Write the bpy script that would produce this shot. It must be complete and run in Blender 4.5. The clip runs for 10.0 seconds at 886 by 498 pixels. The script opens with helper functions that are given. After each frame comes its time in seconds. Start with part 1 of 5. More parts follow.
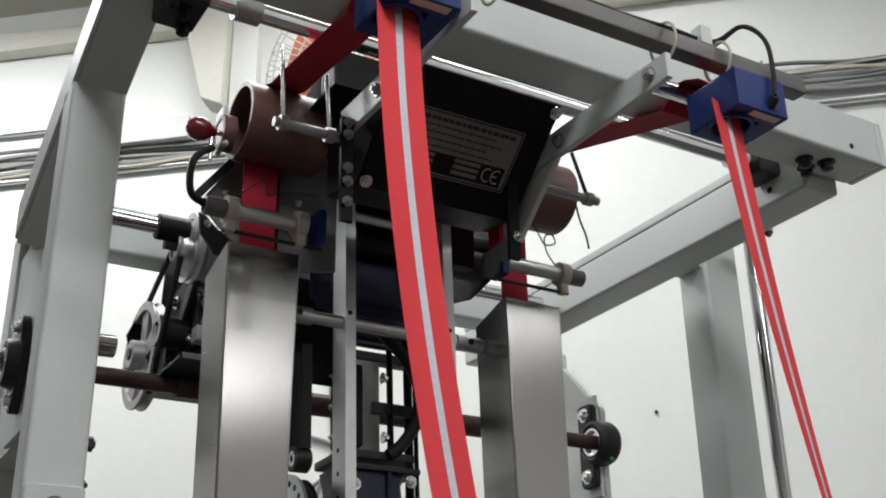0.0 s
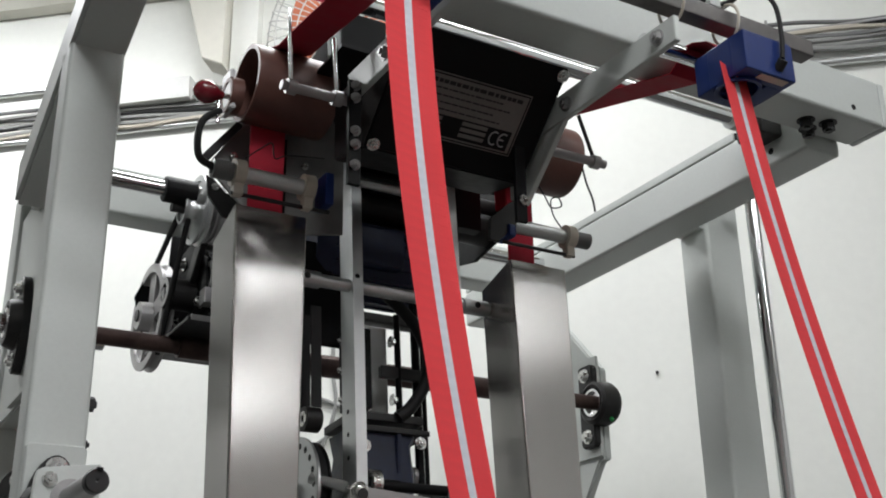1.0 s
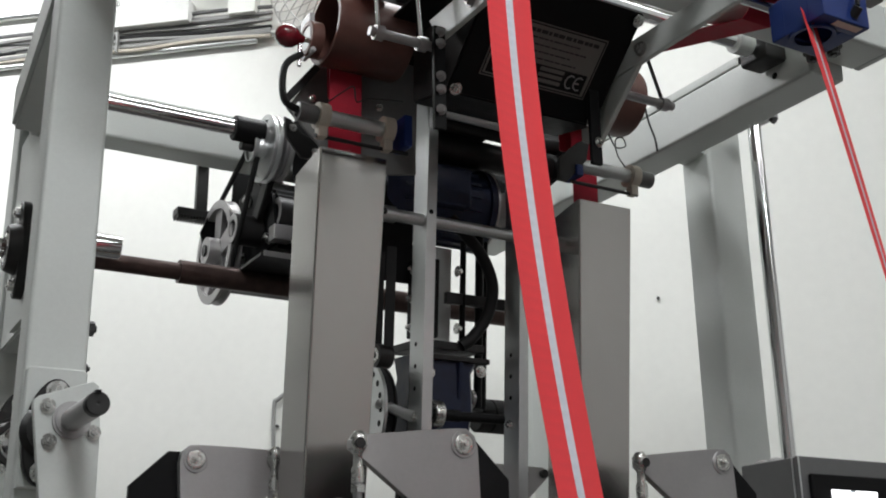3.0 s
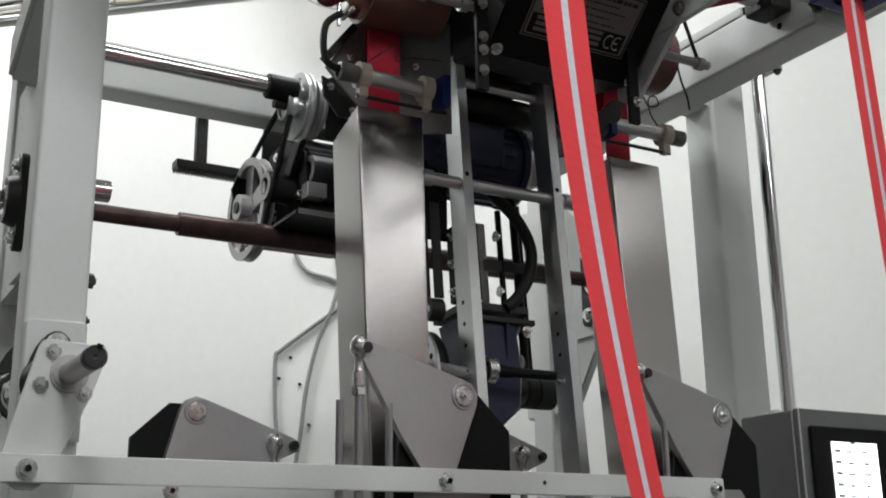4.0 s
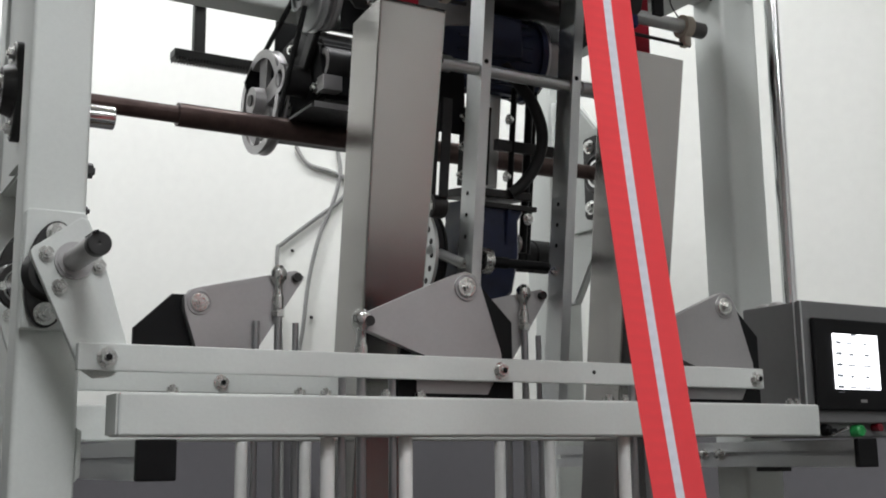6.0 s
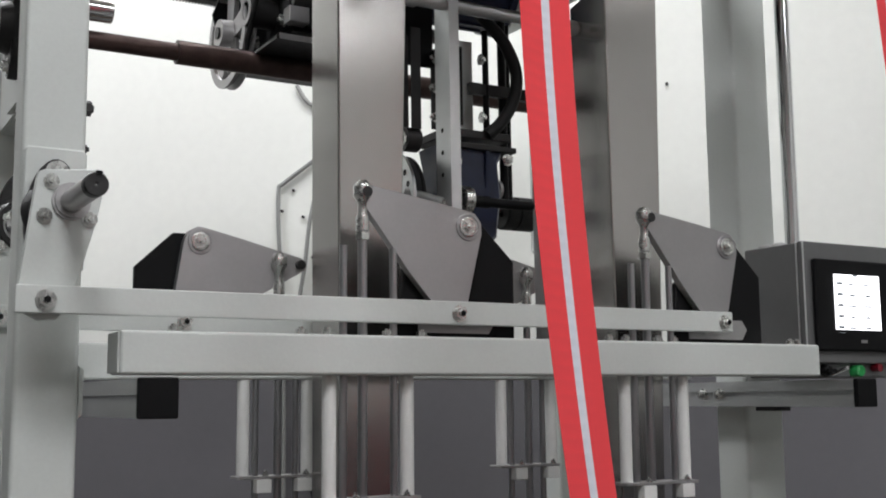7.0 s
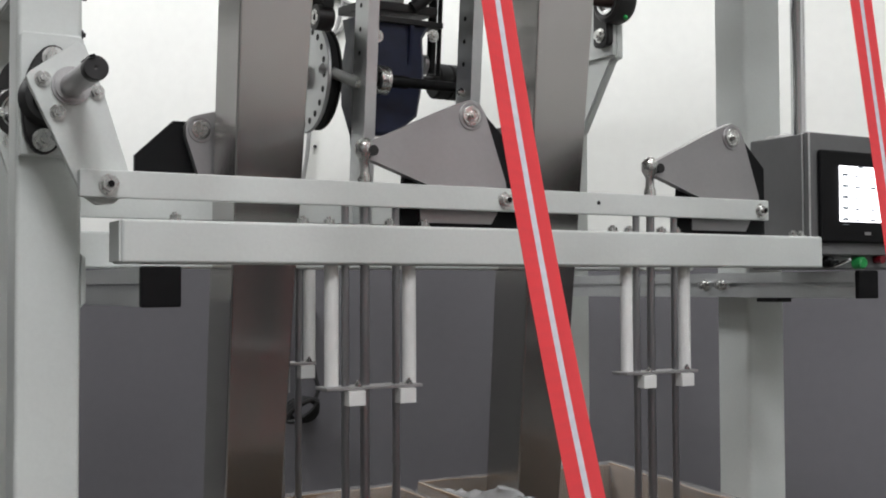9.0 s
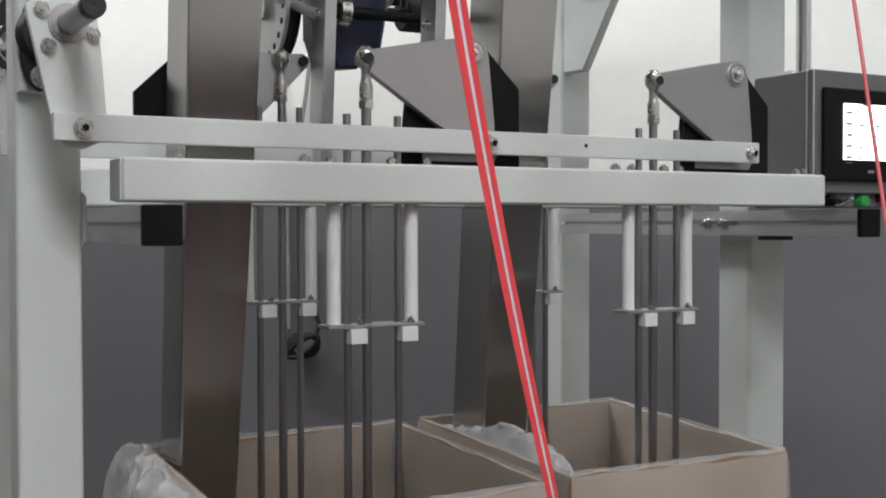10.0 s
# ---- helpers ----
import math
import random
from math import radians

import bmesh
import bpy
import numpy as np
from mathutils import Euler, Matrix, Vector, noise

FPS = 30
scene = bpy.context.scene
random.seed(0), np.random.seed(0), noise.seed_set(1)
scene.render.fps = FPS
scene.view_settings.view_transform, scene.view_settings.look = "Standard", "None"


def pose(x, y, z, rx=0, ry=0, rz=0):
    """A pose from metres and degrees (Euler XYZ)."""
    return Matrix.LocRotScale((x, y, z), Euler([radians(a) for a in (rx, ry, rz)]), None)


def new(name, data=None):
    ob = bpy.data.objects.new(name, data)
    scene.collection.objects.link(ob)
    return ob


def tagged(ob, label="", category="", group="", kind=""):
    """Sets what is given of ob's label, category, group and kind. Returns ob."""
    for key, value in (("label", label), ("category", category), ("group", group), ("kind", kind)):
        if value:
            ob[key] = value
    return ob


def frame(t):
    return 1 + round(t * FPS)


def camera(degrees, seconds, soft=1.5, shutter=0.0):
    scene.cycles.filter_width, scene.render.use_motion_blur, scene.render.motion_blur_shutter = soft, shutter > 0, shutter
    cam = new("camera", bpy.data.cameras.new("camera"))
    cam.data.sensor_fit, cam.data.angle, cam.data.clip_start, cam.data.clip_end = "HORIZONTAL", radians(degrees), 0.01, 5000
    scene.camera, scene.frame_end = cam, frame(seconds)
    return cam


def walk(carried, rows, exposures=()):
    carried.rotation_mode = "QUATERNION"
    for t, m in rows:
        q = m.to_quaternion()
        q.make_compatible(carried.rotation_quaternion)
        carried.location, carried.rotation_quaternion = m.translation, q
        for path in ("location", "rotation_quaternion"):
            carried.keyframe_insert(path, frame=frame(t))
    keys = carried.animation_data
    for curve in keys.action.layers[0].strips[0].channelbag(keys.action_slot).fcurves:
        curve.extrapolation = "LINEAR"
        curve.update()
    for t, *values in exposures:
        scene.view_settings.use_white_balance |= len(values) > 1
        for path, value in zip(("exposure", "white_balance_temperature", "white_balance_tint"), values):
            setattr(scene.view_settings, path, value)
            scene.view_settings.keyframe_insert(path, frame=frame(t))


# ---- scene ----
# World: x runs along the machine's front beams, y goes into it, z is up. Eye about 1.25 m above the floor.
cam = camera(42.37, 10.0, soft=1.9)
PATH = [
    (0.0, -0.0000, -0.0000, 1.2500, 113.69, 1.04, -30.37),
    (0.5, 0.0062, -0.0059, 1.2489, 112.70, 1.05, -30.21),
    (1.0, 0.0046, -0.0042, 1.2507, 111.72, 0.94, -30.20),
    (1.5, 0.0070, -0.0037, 1.2510, 110.80, 0.88, -30.16),
    (2.0, 0.0091, -0.0100, 1.2510, 109.89, 0.87, -30.06),
    (2.5, 0.0112, -0.0073, 1.2511, 109.02, 0.83, -30.04),
    (4.0, 0.0182, 0.0030, 1.2529, 105.66, 0.75, -29.98),
    (4.5, 0.0202, 0.0072, 1.2494, 104.43, 0.73, -29.98),
    (5.0, 0.0205, 0.0101, 1.2500, 103.10, 0.74, -29.99),
    (5.5, 0.0220, 0.0133, 1.2504, 101.81, 0.72, -29.97),
    (7.0, 0.0265, 0.0211, 1.2490, 97.46, 0.52, -29.88),
    (7.5, 0.0281, 0.0226, 1.2495, 96.04, 0.48, -29.86),
    (8.0, 0.0292, 0.0240, 1.2498, 94.70, 0.42, -29.81),
    (8.5, 0.0297, 0.0257, 1.2500, 93.38, 0.36, -29.79),
    (9.0, 0.0315, 0.0278, 1.2501, 91.94, 0.25, -29.74),
    (9.5, 0.0319, 0.0278, 1.2504, 90.36, 0.20, -29.68),
    (10.0, 0.0302, 0.0334, 1.2545, 88.69, 0.15, -29.79),
]
walk(cam, [(r[0], pose(*r[1:])) for r in PATH], [(0, 0.0, 6500, 12), (2.5, 0.01, 6500, 12), (4.5, 0.04, 6500, 12), (6.0, 0.16, 6500, 13), (7.5, 0.28, 6500, 14), (9.0, 0.46, 6500, 14), (10, 0.50, 6500, 14)])

# ---- light ----
world = bpy.data.worlds.new("world")
scene.world = world
world.use_nodes = True
world.node_tree.nodes["Background"].inputs[0].default_value = (0.9, 0.95, 1.0, 1)
world.node_tree.nodes["Background"].inputs[1].default_value = 0.15
# fluorescent ceiling lamps, assumed out of view: places along the wall and out from it, and their power, tuned for
# brightness
LAMPS = [(-3.4, -1.4, 10), (-1.0, -0.9, 36), (1.0, -0.9, 24), (3.2, -1.7, 3), (2.6, -4.4, 16), (3.6, -3.4, 11), (1.8, -3.7, 40), (5.2, -2.6, 4), (5.2, -4.6, 15)]

# ---- materials ----
def mat(name, color, rough=0.5, metal=0.0, var=0.12, scale=6.0, bump=0.0, bscale=80.0, stretch=(1, 1, 1), coat=0.0, rvar=0.1, trans=0.0, spec=0.5):
    m = bpy.data.materials.new(name)
    m.use_nodes = True
    nt = m.node_tree
    b = nt.nodes["Principled BSDF"]
    co = nt.nodes.new("ShaderNodeTexCoord")
    mp = nt.nodes.new("ShaderNodeMapping")
    mp.inputs["Scale"].default_value = stretch
    nt.links.new(co.outputs["Object"], mp.inputs["Vector"])
    n1 = nt.nodes.new("ShaderNodeTexNoise")
    n1.inputs["Scale"].default_value, n1.inputs["Detail"].default_value = scale, 5
    n2 = nt.nodes.new("ShaderNodeTexNoise")
    n2.inputs["Scale"].default_value, n2.inputs["Detail"].default_value = bscale, 3
    for n in (n1, n2):
        nt.links.new(mp.outputs["Vector"], n.inputs["Vector"])
    mx = nt.nodes.new("ShaderNodeMath")
    mx.operation = "MULTIPLY_ADD"
    mx.inputs[1].default_value = 0.65
    half = nt.nodes.new("ShaderNodeMath")
    half.operation = "MULTIPLY"
    half.inputs[1].default_value = 0.35
    nt.links.new(n2.outputs["Fac"], half.inputs[0])
    nt.links.new(n1.outputs["Fac"], mx.inputs[0])
    nt.links.new(half.outputs[0], mx.inputs[2])
    ramp = nt.nodes.new("ShaderNodeValToRGB")
    ramp.color_ramp.elements[0].position, ramp.color_ramp.elements[1].position = 0.3, 0.7
    ramp.color_ramp.elements[0].color = (*[c * (1 - var) for c in color], 1)
    ramp.color_ramp.elements[1].color = (*[min(1, c * (1 + var)) for c in color], 1)
    nt.links.new(mx.outputs[0], ramp.inputs["Fac"])
    nt.links.new(ramp.outputs["Color"], b.inputs["Base Color"])
    mr = nt.nodes.new("ShaderNodeMapRange")
    mr.inputs["To Min"].default_value, mr.inputs["To Max"].default_value = max(0.02, rough - rvar), min(1, rough + rvar)
    mr.inputs["From Min"].default_value, mr.inputs["From Max"].default_value = 0.3, 0.7
    nt.links.new(mx.outputs[0], mr.inputs["Value"])
    nt.links.new(mr.outputs["Result"], b.inputs["Roughness"])
    b.inputs["Metallic"].default_value = metal
    b.inputs["Coat Weight"].default_value = coat
    b.inputs["Specular IOR Level"].default_value = spec
    b.inputs["Transmission Weight"].default_value = trans
    if bump:
        bp = nt.nodes.new("ShaderNodeBump")
        bp.inputs["Strength"].default_value, bp.inputs["Distance"].default_value = bump, 0.002
        nt.links.new(mx.outputs[0], bp.inputs["Height"])
        nt.links.new(bp.outputs["Normal"], b.inputs["Normal"])
    return m


PAINT = mat("grey_paint", (0.60, 0.625, 0.60), 0.42, var=0.05, scale=5, bump=0.12, bscale=220, rvar=0.08)
STEEL = mat("brushed_steel", (0.52, 0.50, 0.485), 0.23, 1.0, var=0.025, scale=3, bscale=90, stretch=(16, 16, 0.5), rvar=0.02)
# brushed up and down, so that its gloss spreads sideways
tan = STEEL.node_tree.nodes.new("ShaderNodeCombineXYZ")
tan.inputs[0].default_value, tan.inputs[1].default_value = 0.7, 0.7
STEEL.node_tree.links.new(tan.outputs[0], STEEL.node_tree.nodes["Principled BSDF"].inputs["Tangent"])
STEEL.node_tree.nodes["Principled BSDF"].inputs["Anisotropic"].default_value = 0.85
PLATE = mat("dull_steel_plate", (0.42, 0.41, 0.41), 0.45, 0.85, var=0.08, scale=8, bscale=150, rvar=0.08)
CHROME = mat("chrome", (0.75, 0.75, 0.76), 0.12, 1.0, var=0.04, rvar=0.04)
ZINC = mat("zinc_bolt", (0.68, 0.68, 0.66), 0.27, 1.0, var=0.12, scale=60, rvar=0.1)
ALU = mat("aluminium", (0.66, 0.67, 0.67), 0.38, 0.9, var=0.06, scale=12, rvar=0.08)
BLACK = mat("black_paint", (0.005, 0.005, 0.0055), 0.5, spec=0.18, var=0.3, scale=12, bump=0.1)
IRON = mat("dark_iron", (0.020, 0.019, 0.019), 0.45, 0.2, var=0.3, scale=30, bump=0.2)
RUBBER = mat("black_rubber", (0.015, 0.015, 0.015), 0.6, var=0.3, scale=40, spec=0.3)
SHAFT = mat("rusty_brown_shaft", (0.075, 0.047, 0.042), 0.38, 0.6, var=0.35, scale=22, bump=0.2)
BROWN = mat("brown_resin_tube", (0.12, 0.051, 0.04), 0.42, var=0.2, scale=14)
BLUE = mat("blue_paint", (0.011, 0.030, 0.150), 0.40, var=0.15, scale=14, spec=0.35)
NAVY = mat("dark_blue_cast", (0.007, 0.013, 0.045), 0.42, var=0.25, scale=20, bump=0.2)
RED = mat("red_webbing", (0.92, 0.088, 0.10), 0.8, var=0.07, scale=30, bump=0.3, bscale=420, stretch=(1, 1, 3), spec=0.3)
# woven tape lets some light through
lit = RED.node_tree.nodes.new("ShaderNodeBsdfTranslucent")
lit.inputs["Color"].default_value = (0.95, 0.14, 0.15, 1)
thin = RED.node_tree.nodes.new("ShaderNodeMixShader")
thin.inputs[0].default_value = 0.30
RED.node_tree.links.new(RED.node_tree.nodes["Principled BSDF"].outputs[0], thin.inputs[1])
RED.node_tree.links.new(lit.outputs[0], thin.inputs[2])
RED.node_tree.links.new(thin.outputs[0], RED.node_tree.nodes["Material Output"].inputs["Surface"])
# Darker copy of the webbing red, standing for the shade behind the rollers.
RED_SHADE = mat("red_tape_shaded", (0.36, 0.013, 0.03), 0.75, var=0.12, scale=30, bump=0.3, bscale=420, stretch=(1, 1, 3), spec=0.3)
SHEET = mat("slate_sheet", (0.20, 0.20, 0.195), 0.5, 0.2, var=0.12, scale=12, bump=0.1)
WHITE_TAPE = mat("white_stripe", (0.62, 0.62, 0.68), 0.7, var=0.08, scale=60)
REDBALL = mat("red_plastic", (0.16, 0.006, 0.014), 0.2, var=0.1, coat=0.4)
CREAM = mat("cream_nylon", (0.55, 0.50, 0.42), 0.5, var=0.08, scale=20)
NYLON = mat("white_nylon", (0.72, 0.72, 0.70), 0.5, var=0.05, scale=20)
GREYBOX = mat("grey_enclosure", (0.16, 0.16, 0.16), 0.4, 0.3, var=0.08, scale=14)
CARD = mat("cardboard", (0.31, 0.22, 0.145), 0.8, var=0.12, scale=9, bump=0.3, bscale=120)


def film_material(name, share):
    """Thin clear film: mostly see-through, with a pale sheen on its wrinkles."""
    m = mat(name, (0.86, 0.87, 0.88), 0.16, var=0.04, scale=30, bump=0.6, bscale=60, rvar=0.06)
    nt = m.node_tree
    out = nt.nodes["Material Output"]
    tr = nt.nodes.new("ShaderNodeBsdfTransparent")
    tr.inputs["Color"].default_value = (0.93, 0.93, 0.93, 1)
    mx = nt.nodes.new("ShaderNodeMixShader")
    mx.inputs[0].default_value = share
    nt.links.new(tr.outputs[0], mx.inputs[1])
    nt.links.new(nt.nodes["Principled BSDF"].outputs[0], mx.inputs[2])
    nt.links.new(mx.outputs[0], out.inputs["Surface"])
    return m


FILM = film_material("clear_film", 0.22)
MILKFILM = film_material("milky_film", 0.34)
WALLW = mat("white_wall", (0.865, 0.87, 0.828), 0.85, var=0.04, scale=1.3, bump=0.25, bscale=35)
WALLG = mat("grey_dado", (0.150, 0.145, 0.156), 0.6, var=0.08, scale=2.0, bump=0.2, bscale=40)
# Darker dado for unseen walls only, to darken the chutes' reflections.
WALLK = mat("unseen_dark_dado", (0.07, 0.07, 0.075), 0.6, var=0.08, scale=2.0, bump=0.2, bscale=40)
# Walls out of view: the pale tone lifts fill light, the dark one cuts it.
WALLD = mat("unseen_pale_wall", (0.72, 0.72, 0.70), 0.85, var=0.08, scale=1.3, bump=0.25, bscale=35)
WALLS = mat("unseen_dim_wall", (0.20, 0.20, 0.205), 0.8, var=0.08, scale=1.3, bump=0.25, bscale=35)
CREAMW = mat("cream_plaster", (0.70, 0.68, 0.61), 0.85, var=0.06, scale=2, bump=0.25, bscale=35)
WIRE = mat("white_wire", (0.50, 0.50, 0.48), 0.4, var=0.04)
ORANGE = mat("orange_plastic", (0.55, 0.14, 0.06), 0.4, var=0.08)
GREYCABLE = mat("grey_cable", (0.30, 0.30, 0.29), 0.55, var=0.1, scale=30)
TUBEGREY = mat("worn_grey_tube", (0.16, 0.15, 0.145), 0.4, 0.7, var=0.2, scale=10)
RODSTEEL = mat("steel_rod", (0.42, 0.42, 0.43), 0.3, 1.0, var=0.03, scale=6, rvar=0.03)
DARKPLATE = mat("etched_plate", (0.20, 0.19, 0.18), 0.45, 0.6, var=0.12, scale=18)
GREEN = mat("green_plastic", (0.02, 0.28, 0.07), 0.3, var=0.08)
CONC = mat("concrete_floor", (0.11, 0.107, 0.10), 0.6, var=0.2, scale=3, bump=0.3, bscale=40)


def glow(name, color, strength):
    m = bpy.data.materials.new(name)
    m.use_nodes = True
    b = m.node_tree.nodes["Principled BSDF"]
    b.inputs["Base Color"].default_value = (0.8, 0.8, 0.8, 1)
    b.inputs["Emission Color"].default_value = (*color, 1)
    b.inputs["Emission Strength"].default_value = strength
    return m


SCREENGREY = mat("screen_grey", (0.42, 0.46, 0.50), 0.5, var=0.05)
SCREEN = glow("lit_screen", (0.95, 0.97, 1.0), 2.2)
TUBE = glow("fluorescent_tube", (0.93, 0.98, 1.0), 14.0)


# ---- mesh helpers ----
def box(bm, x0, x1, y0, y1, z0, z1, bev=0.0, seg=2):
    """A box between the limits, with rounded edges."""
    r = bmesh.ops.create_cube(bm, size=1, matrix=Matrix.LocRotScale(((x0 + x1) / 2, (y0 + y1) / 2, (z0 + z1) / 2), None, (abs(x1 - x0), abs(y1 - y0), abs(z1 - z0))))
    if bev:
        es = list({e for v in r["verts"] for e in v.link_edges})
        bmesh.ops.bevel(bm, geom=es, offset=bev, segments=seg, affect="EDGES", profile=0.5)
    return bm


def cyl(bm, a, b, r, seg=20, r2=None):
    """A capped cylinder or cone from a to b."""
    a, b = Vector(a), Vector(b)
    d = b - a
    m = Matrix.Translation((a + b) / 2) @ d.to_track_quat("Z", "Y").to_matrix().to_4x4()
    bmesh.ops.create_cone(bm, cap_ends=True, segments=seg, radius1=r, radius2=r if r2 is None else r2, depth=d.length, matrix=m)
    return bm


def lathe(bm, a, d, prof, seg=28):
    """Turns a profile of (along, radius) round the axis from a in direction d."""
    m = Matrix.Translation(a) @ Vector(d).to_track_quat("Z", "Y").to_matrix().to_4x4()
    rings = []
    for h, r in prof:
        rings.append([bm.verts.new(m @ Vector((r * math.cos(2 * math.pi * i / seg), r * math.sin(2 * math.pi * i / seg), h))) for i in range(seg)])
    for p, q in zip(rings, rings[1:]):
        for i in range(seg):
            bm.faces.new((p[i], p[(i + 1) % seg], q[(i + 1) % seg], q[i]))
    return bm


def prism(bm, pts, y0, y1, bev=0.0):
    """An x-z outline drawn out from y0 to y1."""
    lo = [bm.verts.new((x, y0, z)) for x, z in pts]
    hi = [bm.verts.new((x, y1, z)) for x, z in pts]
    fs = [bm.faces.new(lo), bm.faces.new(hi[::-1])]
    n = len(pts)
    for i in range(n):
        fs.append(bm.faces.new((lo[i], hi[i], hi[(i + 1) % n], lo[(i + 1) % n])))
    bmesh.ops.recalc_face_normals(bm, faces=fs)
    if bev:
        bmesh.ops.bevel(bm, geom=list({e for f in fs[:2] for e in f.edges}), offset=bev, segments=1, affect="EDGES")
    return bm


def prism_x(bm, pts, x0, x1, bev=0.0):
    """A y-z outline drawn out from x0 to x1."""
    lo = [bm.verts.new((x0, y, z)) for y, z in pts]
    hi = [bm.verts.new((x1, y, z)) for y, z in pts]
    fs = [bm.faces.new(lo), bm.faces.new(hi[::-1])]
    n = len(pts)
    for i in range(n):
        fs.append(bm.faces.new((lo[i], hi[i], hi[(i + 1) % n], lo[(i + 1) % n])))
    bmesh.ops.recalc_face_normals(bm, faces=fs)
    if bev:
        bmesh.ops.bevel(bm, geom=list({e for f in fs for e in f.edges}), offset=bev, segments=2, affect="EDGES")
    return bm


def sweep(bm, pts, r, seg=10):
    """A round cable through points, smoothed."""
    ps = [Vector(p) for p in pts]
    fine = []
    for i in range(len(ps) - 1):
        p0, p1, p2, p3 = ps[max(i - 1, 0)], ps[i], ps[i + 1], ps[min(i + 2, len(ps) - 1)]
        for k in range(6):
            t = k / 6
            fine.append(0.5 * ((2 * p1) + (p2 - p0) * t + (2 * p0 - 5 * p1 + 4 * p2 - p3) * t * t + (3 * p1 - p0 - 3 * p2 + p3) * t ** 3))
    fine.append(ps[-1])
    rings, up = [], Vector((0.31, 0.22, 0.92)).normalized()
    for i, p in enumerate(fine):
        d = (fine[min(i + 1, len(fine) - 1)] - fine[max(i - 1, 0)]).normalized()
        a = d.cross(up).normalized()
        b = a.cross(d).normalized()
        up = b
        rings.append([bm.verts.new(p + r * (a * math.cos(2 * math.pi * j / seg) + b * math.sin(2 * math.pi * j / seg))) for j in range(seg)])
    for p, q in zip(rings, rings[1:]):
        for j in range(seg):
            bm.faces.new((p[j], p[(j + 1) % seg], q[(j + 1) % seg], q[j]))
    bm.faces.new(rings[0][::-1])
    bm.faces.new(rings[-1])
    return bm


def bolt(bm, p, d, r=0.008, h=0.006, washer=True):
    """A hexagon bolt head on its washer, at p, pointing along d."""
    p, d = Vector(p), Vector(d).normalized()
    if washer:
        cyl(bm, p, p + d * 0.0018, r * 1.35, 20)
    cyl(bm, p + d * 0.0015, p + d * h, r, 6)
    cyl(bm, p + d * h, p + d * (h + 0.003), r * 0.5, 12)
    return bm


def finish(bm, ob_name, material, smooth=38):
    me = bpy.data.meshes.new(ob_name)
    bmesh.ops.recalc_face_normals(bm, faces=bm.faces[:])
    bm.to_mesh(me)
    bm.free()
    for m in (material if isinstance(material, (list, tuple)) else [material]):
        me.materials.append(m)
    me.shade_smooth()
    # normals weighted by face area, so that flat sides stay flat beside rounded edges
    lim = math.cos(radians(smooth))
    fn = [f.normal.copy() for f in me.polygons]
    fa = [f.area for f in me.polygons]
    near = [[] for _ in me.vertices]
    for f in me.polygons:
        for v in f.vertices:
            near[v].append(f.index)
    out = []
    for f in me.polygons:
        n0 = fn[f.index]
        for v in f.vertices:
            n = Vector((0, 0, 0))
            for g in near[v]:
                if fn[g].dot(n0) > lim:
                    n += fn[g] * fa[g]
            out.append(n.normalized() if n.length > 1e-12 else n0)
    me.normals_split_custom_set(out)
    return me


def part(name, bm, material, parent, label=""):
    """Links a bmesh as one mesh object under a thing or part."""
    ob = new(name, finish(bm, name, material))
    ob.parent = parent
    return tagged(ob, label) if label else ob


def thing(name, label, category, bm=None, material=None, group="", kind="", at=None):
    ob = new(name, finish(bm, name, material) if bm else None)
    if at is not None:
        ob.matrix_basis = at
    return tagged(ob, label, category, group, kind)


def B():
    return bmesh.new()


EYE = Vector((0, 0, 1.25))


def grow(bm, s, shift=0.0):
    """Scales a mesh by s about the camera's eye: its depth changes, its look from there stays."""
    o = EYE - Vector((shift, 0, 0))
    bm.transform(Matrix.Translation(o) @ Matrix.Scale(s, 4) @ Matrix.Translation(-o))
    return bm


BOLTS = {}


def bolts(parent, places, d, r=0.008, h=0.006, material=None, label="", s=1.0, name="bolt"):
    """Hexagon bolts, each a part of its own; alike ones share a mesh."""
    material = material or ZINC
    key = (r, h, material.name)
    if key not in BOLTS:
        BOLTS[key] = finish(bolt(B(), (0, 0, 0), (0, 0, 1), r, h), "bolt", material)
    for p in places:
        ob = new(name, BOLTS[key])
        ob.parent = parent
        v = EYE + (Vector(p) - EYE) * s
        ob.matrix_basis = Matrix.Translation(v) @ Vector(d).normalized().to_track_quat("Z", "Y").to_matrix().to_4x4()
        if label:
            tagged(ob, label)


# ---- the room ----
WA, WU, WN = Vector((0.97, 3.4, 0)), Vector((0.756, -0.654, 0)).normalized(), Vector((-0.654, -0.756, 0)).normalized()
WALL = Matrix.Translation(WA) @ pose(0, 0, 0, 0, 0, math.degrees(math.atan2(WU.y, WU.x)))   # x along the wall, -y into the room
DADO, CEIL = 1.36, 3.78

for x, y, power in LAMPS:
    lp = thing("ceiling_lamp", "white twin-tube fluorescent ceiling lamp", "ceiling lamp", group="ceiling lamps", at=WALL @ pose(x, y, CEIL))
    part("housing", box(B(), -0.62, 0.62, -0.09, 0.09, -0.06, 0, 0.004), WALLW, lp)
    for dy in (-0.045, 0.045):
        part("tube", cyl(B(), (-0.6, dy, -0.08), (0.6, dy, -0.08), 0.014, 12), TUBE, lp)
    al = bpy.data.lights.new("lamp_light", "AREA")
    al.shape, al.size, al.size_y, al.energy, al.color = "RECTANGLE", 1.2, 0.18, power, (0.96, 0.99, 1.0)
    new("lamp_light", al).matrix_basis = WALL @ pose(x, y, CEIL - 0.11)

